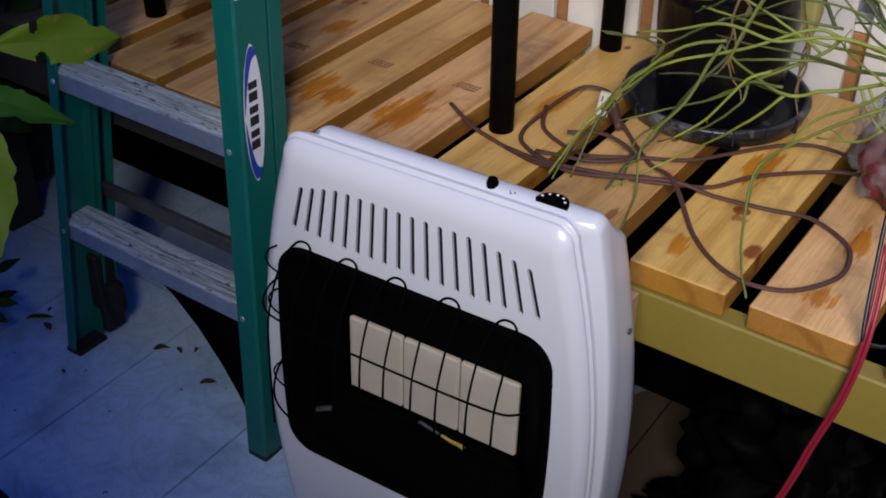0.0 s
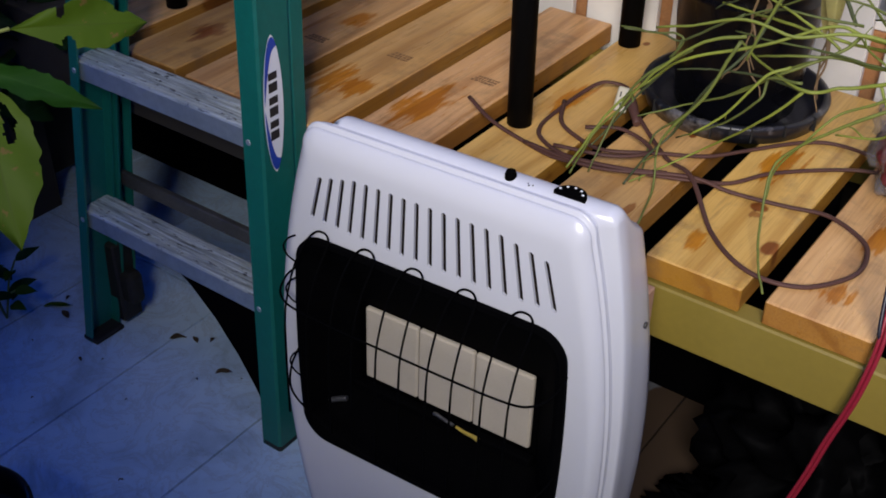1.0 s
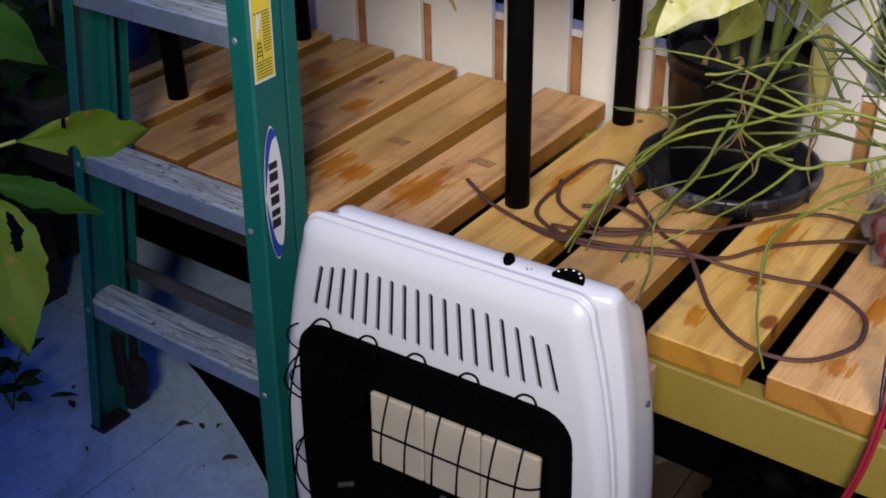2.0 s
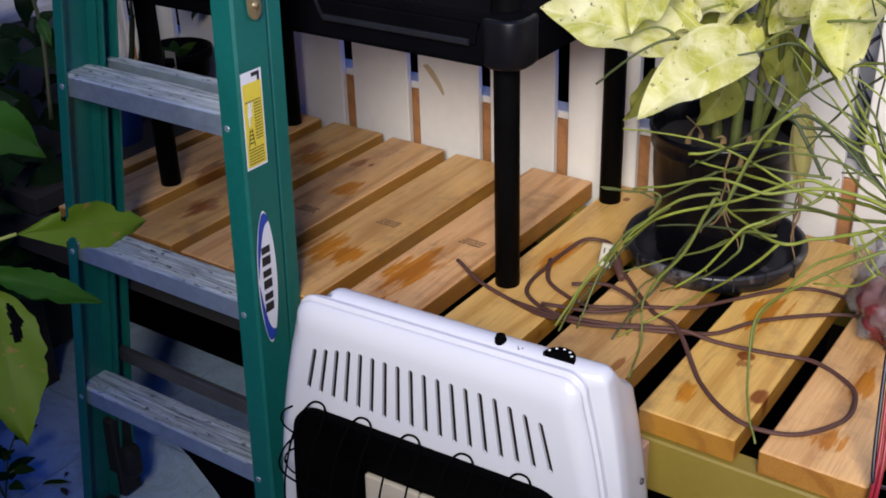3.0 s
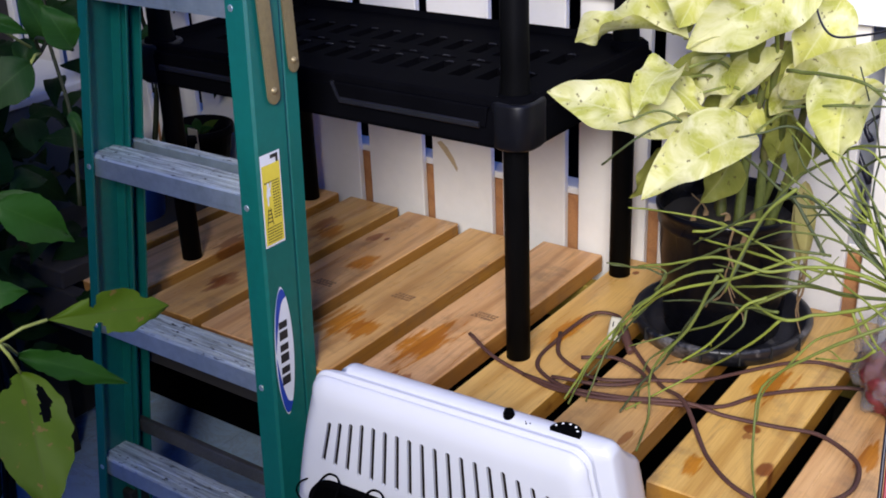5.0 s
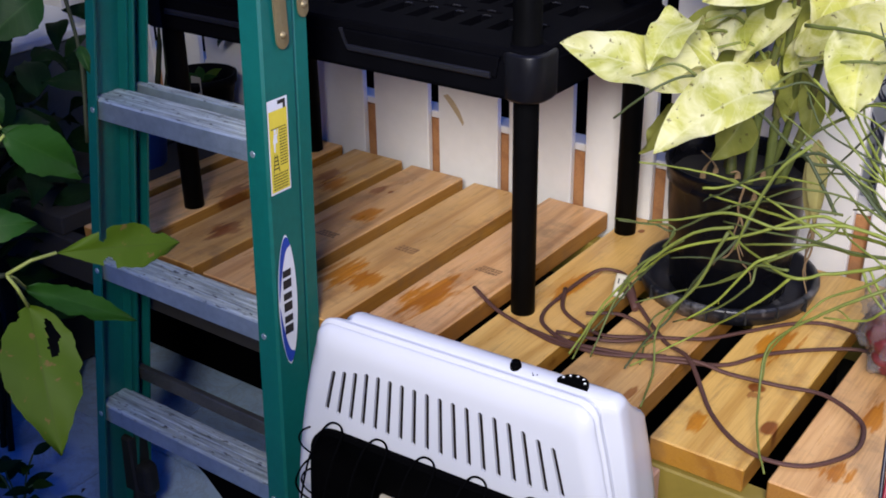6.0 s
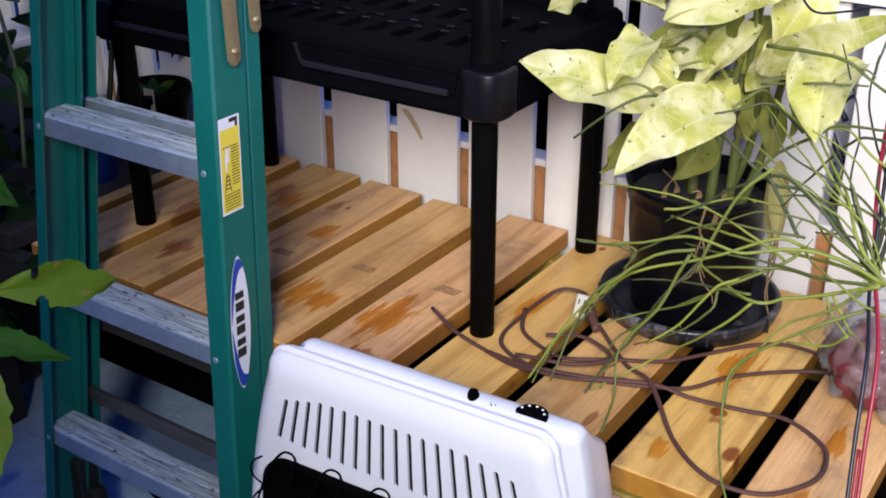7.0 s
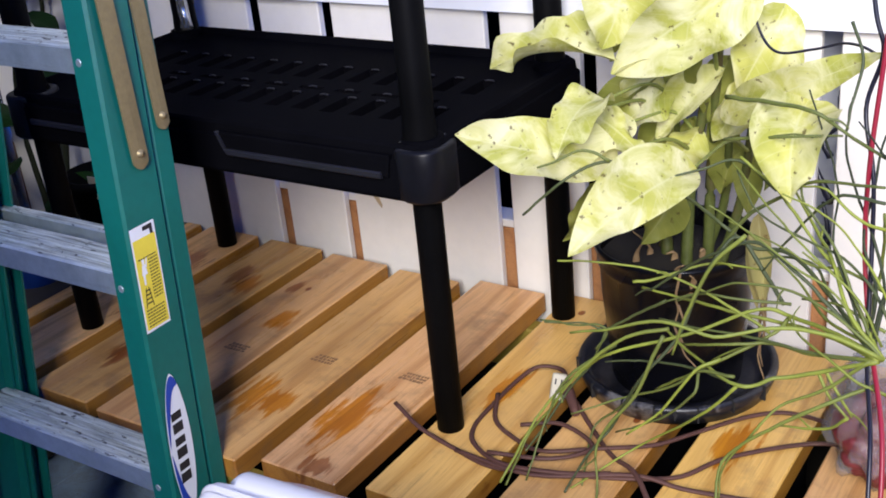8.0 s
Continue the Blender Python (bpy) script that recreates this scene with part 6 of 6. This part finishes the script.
# ---- cords and clutter ----
def cords():
    r = 0.0038
    z = H + 0.004
    cord = empty("extension_cord", (0.35, -0.42, H), "brown flat extension cord coiled on the planks", "cord")
    runs = (
        [(-0.020, -0.437, 0.018), (0.04, -0.462, 0.006), (0.101, -0.476, 0), (0.177, -0.494, 0), (0.245, -0.485, 0.004), (0.312, -0.463, 0.004), (0.377, -0.441, 0.006), (0.432, -0.400, 0), (0.471, -0.335, 0), (0.551, -0.262, 0.0), (0.60, -0.245, 0.004), (0.66, -0.235, 0.004)],
        [(0.12, -0.486, 0.004), (0.25, -0.492, 0.006), (0.377, -0.441, 0.012), (0.446, -0.430, 0.004), (0.521, -0.412, 0), (0.581, -0.404, 0.003), (0.636, -0.434, 0.006), (0.660, -0.465, 0.005), (0.662, -0.518, 0), (0.624, -0.579, 0), (0.571, -0.601, 0.002),
         (0.517, -0.582, 0), (0.462, -0.535, 0), (0.387, -0.447, 0.018), (0.323, -0.398, 0.004), (0.232, -0.313, 0.006), (0.204, -0.286, 0.014)],
        [(0.20, -0.29, 0.016), (0.165, -0.235, 0.010), (0.125, -0.245, 0.012), (0.108, -0.290, 0.004), (0.105, -0.36, 0), (0.111, -0.422, 0), (0.139, -0.463, 0.004), (0.202, -0.490, 0.008), (0.29, -0.475, 0.010), (0.35, -0.45, 0.012)],
        [(0.10, -0.33, 0.004), (0.131, -0.390, 0), (0.182, -0.420, 0), (0.236, -0.434, 0.004), (0.304, -0.398, 0.006), (0.370, -0.348, 0), (0.410, -0.296, 0), (0.468, -0.221, 0), (0.522, -0.190, 0), (0.60, -0.205, 0.004), (0.66, -0.215, 0.006)],
        [(0.18, -0.40, 0.012), (0.235, -0.375, 0.014), (0.30, -0.405, 0.012), (0.26, -0.455, 0.012), (0.17, -0.48, 0.012)],
    )
    for run in runs:
        bm = tube([(p.x, p.y, max(p.z, z)) for p in smooth_path([(x, y, z + d) for x, y, d in run], 6)], r, 8, None, 1.0, 0.75)
        part("flex", bm, M_CORD, cord)
    stand = pose(0.187, -0.300, H + 0.002, -32, 6, 16)
    sock = box(-0.0115, 0.0115, -0.008, 0.008, 0, 0.042, 0.003, 2)
    sock.transform(stand)
    plug = part("connector", sock, M_IVORY, cord, "ivory plastic cord connector")
    for u, w, z0, z1 in ((-0.0045, 0.0012, 0.024, 0.033), (0.0045, 0.0012, 0.024, 0.033), (0.0, 0.0024, 0.010, 0.015)):
        slot = box(u - w, u + w, -0.0086, -0.0074, z0, z1)
        slot.transform(stand)
        part("slot", slot, M_INK, plug)
    bm = tube(smooth_path([(0.236, -0.330, H + 0.008), (0.220, -0.312, H + 0.018), (0.208, -0.300, H + 0.024), (0.200, -0.296, H + 0.026)], 4), 0.006, 9, None, 2.0)
    part("plug", bm, M_CORD, cord, "brown moulded plug")
    red = empty("red_cord", (0.735, -0.655, 0.3), "red cord hanging down over the bench front", "cord")
    run = [(0.652, -0.355, 1.26), (0.647, -0.360, 1.165), (0.643, -0.372, 1.06), (0.646, -0.380, 0.964), (0.666, -0.414, 0.872), (0.708, -0.512, 0.806), (0.727, -0.584, 0.707), (0.742, -0.645, 0.615), (0.736, -0.664, 0.527), (0.715, -0.667, 0.430), (0.694, -0.668, 0.328), (0.62, -0.675, 0.03), (0.60, -0.72, 0.009), (0.75, -0.85, 0.007)]
    part("flex", tube(smooth_path(run, 8), 0.0029, 9), M_RED, red)
    part("flex", tube(smooth_path([(x - 0.0056, y - 0.001, z - 0.002) for x, y, z in run[6:12]], 8), 0.0026, 9), M_RED, red)
    dark = empty("dark_cable", (0.70, -0.66, 0.7), "thin dark cable running beside the red cord", "cable")
    part("flex", tube(smooth_path([(0.600, -0.320, 1.42), (0.629, -0.340, 1.239), (0.643, -0.345, 1.184), (0.630, -0.350, 1.120), (0.648, -0.372, 1.050), (0.655, -0.385, 0.964), (0.668, -0.428, 0.850), (0.698, -0.520, 0.800), (0.716, -0.590, 0.706), (0.733, -0.646, 0.618), (0.741, -0.640, 0.598), (0.757, -0.610, 0.580), (0.757, -0.56, 0.56)], 8), 0.0027, 8), M_CABLE, dark)
    wire = empty("hanging_wire", (0.6, -0.25, 1.15), "thin black wire looping across the siding", "wire")
    part("flex", tube(smooth_path([(0.451, -0.212, 1.230), (0.461, -0.222, 1.176), (0.492, -0.242, 1.146), (0.540, -0.247, 1.153), (0.584, -0.264, 1.168), (0.629, -0.306, 1.168), (0.666, -0.339, 1.142)], 8), 0.0018, 6), M_CABLE, wire)


cords()


def clutter():
    # clear bag with something red inside, slumped on the planks
    def lump(at, size, amp, scale, seed, flat=0.0):
        bm = bmesh.new()
        bmesh.ops.create_icosphere(bm, subdivisions=5, radius=1)
        for v in bm.verts:
            q = v.co * scale + Vector((seed, 0, 0))
            ridge = abs(noise.noise(q)) + 0.5 * abs(noise.noise(q * 2.3))
            d = 1 + amp * (ridge - 0.35)
            v.co = Vector((at[0] + v.co.x * size[0] * d, at[1] + v.co.y * size[1] * d, max(at[2] + v.co.z * size[2] * d, flat)))
        for f in bm.faces:
            f.smooth = True
        return bm

    def crumple(at, size, seed):
        """A heap of thin film: sharp creases over a rounded lump, a ragged foot."""
        bm = bmesh.new()
        bmesh.ops.create_icosphere(bm, subdivisions=5, radius=1)
        for v in bm.verts:
            q = v.co.copy()
            d = 1.0
            for f, amp in ((2.1, 0.34), (4.7, 0.20), (10.5, 0.09)):
                d += amp * (0.45 - abs(noise.noise(q * f + Vector((seed, f, 0)))) * 2.2)
            v.co = Vector((at[0] + q.x * size[0] * d, at[1] + q.y * size[1] * d, max(at[2] + q.z * size[2] * d, 0.003 + 0.002 * abs(noise.noise(q * 30)))))
        return bm

    bag = empty("plastic_bag", (0.68, -0.24, H), "crumpled clear plastic bag with red contents", "bag")
    part("filling", lump((0.675, -0.255, H + 0.055), (0.076, 0.084, 0.062), 0.3, 1.8, 3, H + 0.004), M_REDMESH, bag, "dull red filling")
    part("film", lump((0.685, -0.235, H + 0.075), (0.104, 0.112, 0.094), 0.38, 2.6, 8, H + 0.001), M_FILM, bag, "clear crinkled plastic film")
    tarp = empty("black_tarp", (0.90, -0.30, 0.0), "crumpled black plastic tarp heaped under the bench", "tarp")
    for k, (at, size) in enumerate((((0.95, -0.28, 0.12), (0.36, 0.30, 0.30)), ((0.70, -0.34, 0.10), (0.22, 0.22, 0.24)), ((0.80, -0.52, 0.05), (0.26, 0.15, 0.10)), ((0.62, -0.50, 0.02), (0.17, 0.10, 0.05)))):
        part("fold", crumple(at, size, 20 + k), M_TARP, tarp, smooth=True)
    card = part("cardboard_box", box(0.10, 0.440, -0.668, -0.645, 0.36, 0.548, 0.002), M_CARD)
    card = tagged(card, "flattened pinkish cardboard box between heater and bench", "box")
    # small pot and blue tub on the bench behind the ladder
    px, py = -1.052, -0.085
    p = empty("small_pot", (px, py, H), "small black pot with a seedling on the bench", "pot")
    part("pot_body", lathe([(0.0005, 0), (0.058, 0), (0.078, 0.115), (0.084, 0.118), (0.084, 0.138), (0.078, 0.138), (0.072, 0.110), (0.0005, 0.106)], 28, None, (px, py, H + 0.0005)), M_POST, p)
    for k in range(5):
        a = Vector((px, py, H + 0.105))
        part("leaf", leaf(a, a + Vector((0.055 * math.cos(1.25 * k), 0.055 * math.sin(1.25 * k), 0.035)), 0.026, (0.4, -0.5, 0.8), 0.012, 0.2, 0.001, k, 0, 0.8, 8, 4), M_YLEAF if k == 1 else M_GLEAF, p)
    part("plant_tag", box(px + 0.028, px + 0.060, py - 0.060, py - 0.057, H + 0.100, H + 0.152, 0.001), M_IVORY, p, "white plastic plant tag")
    tub = part("blue_tub", lathe([(0.0005, 0), (0.06, 0), (0.070, 0.088), (0.074, 0.090), (0.074, 0.096), (0.068, 0.096), (0.058, 0.01), (0.0005, 0.01)], 36, None, (-1.013, -0.33, H + 0.0005)), M_BLUETUB)
    tagged(tub, "blue plastic tub standing on the bench", "tub")
    rnd = random.Random(3)
    strip = tube(smooth_path([(-0.712, -0.075, 1.40), (-0.706, -0.078, 1.25), (-0.708, -0.076, 1.15), (-0.704, -0.078, 1.06)], 10), 0.010, 9)
    for v in strip.verts:
        v.co += 0.007 * Vector((noise.noise(v.co * 70), noise.noise(v.co * 70 + Vector((9, 0, 0))), 0))
    tagged(part("foil_strip", strip, M_FOIL), "crinkled shiny foil strip hanging beside the shelf post", "foil")
    twigs = empty("dry_twig", (0.50, 0.10, H), "dark dry twig behind the picket gap", "twig")
    for k in range(7):
        z = 0.74 + 0.075 * k
        a = Vector((0.478 + 0.018 * rnd.random(), 0.075, z))
        part("branch", tube(smooth_path([a, a + Vector((rnd.uniform(-0.02, 0.02), 0.0, 0.03)), a + Vector((rnd.uniform(-0.04, 0.04), 0.01, 0.07))], 4), rnd.uniform(0.003, 0.009), 6, None, 0.4), M_CABLE, twigs)
    bin_ = empty("storage_bin", (-1.65, -0.24, 0.0), "grey plastic storage bin with a white rim", "bin")
    part("bin_body", box(-1.80, -1.472, -0.45, -0.02, 0.0, 0.762, 0.012, 2), M_GREYBIN, bin_)
    part("rim", box(-1.815, -1.460, -0.465, -0.004, 0.760, 0.784, 0.004), M_SIDING, bin_, "white plastic rim")


clutter()
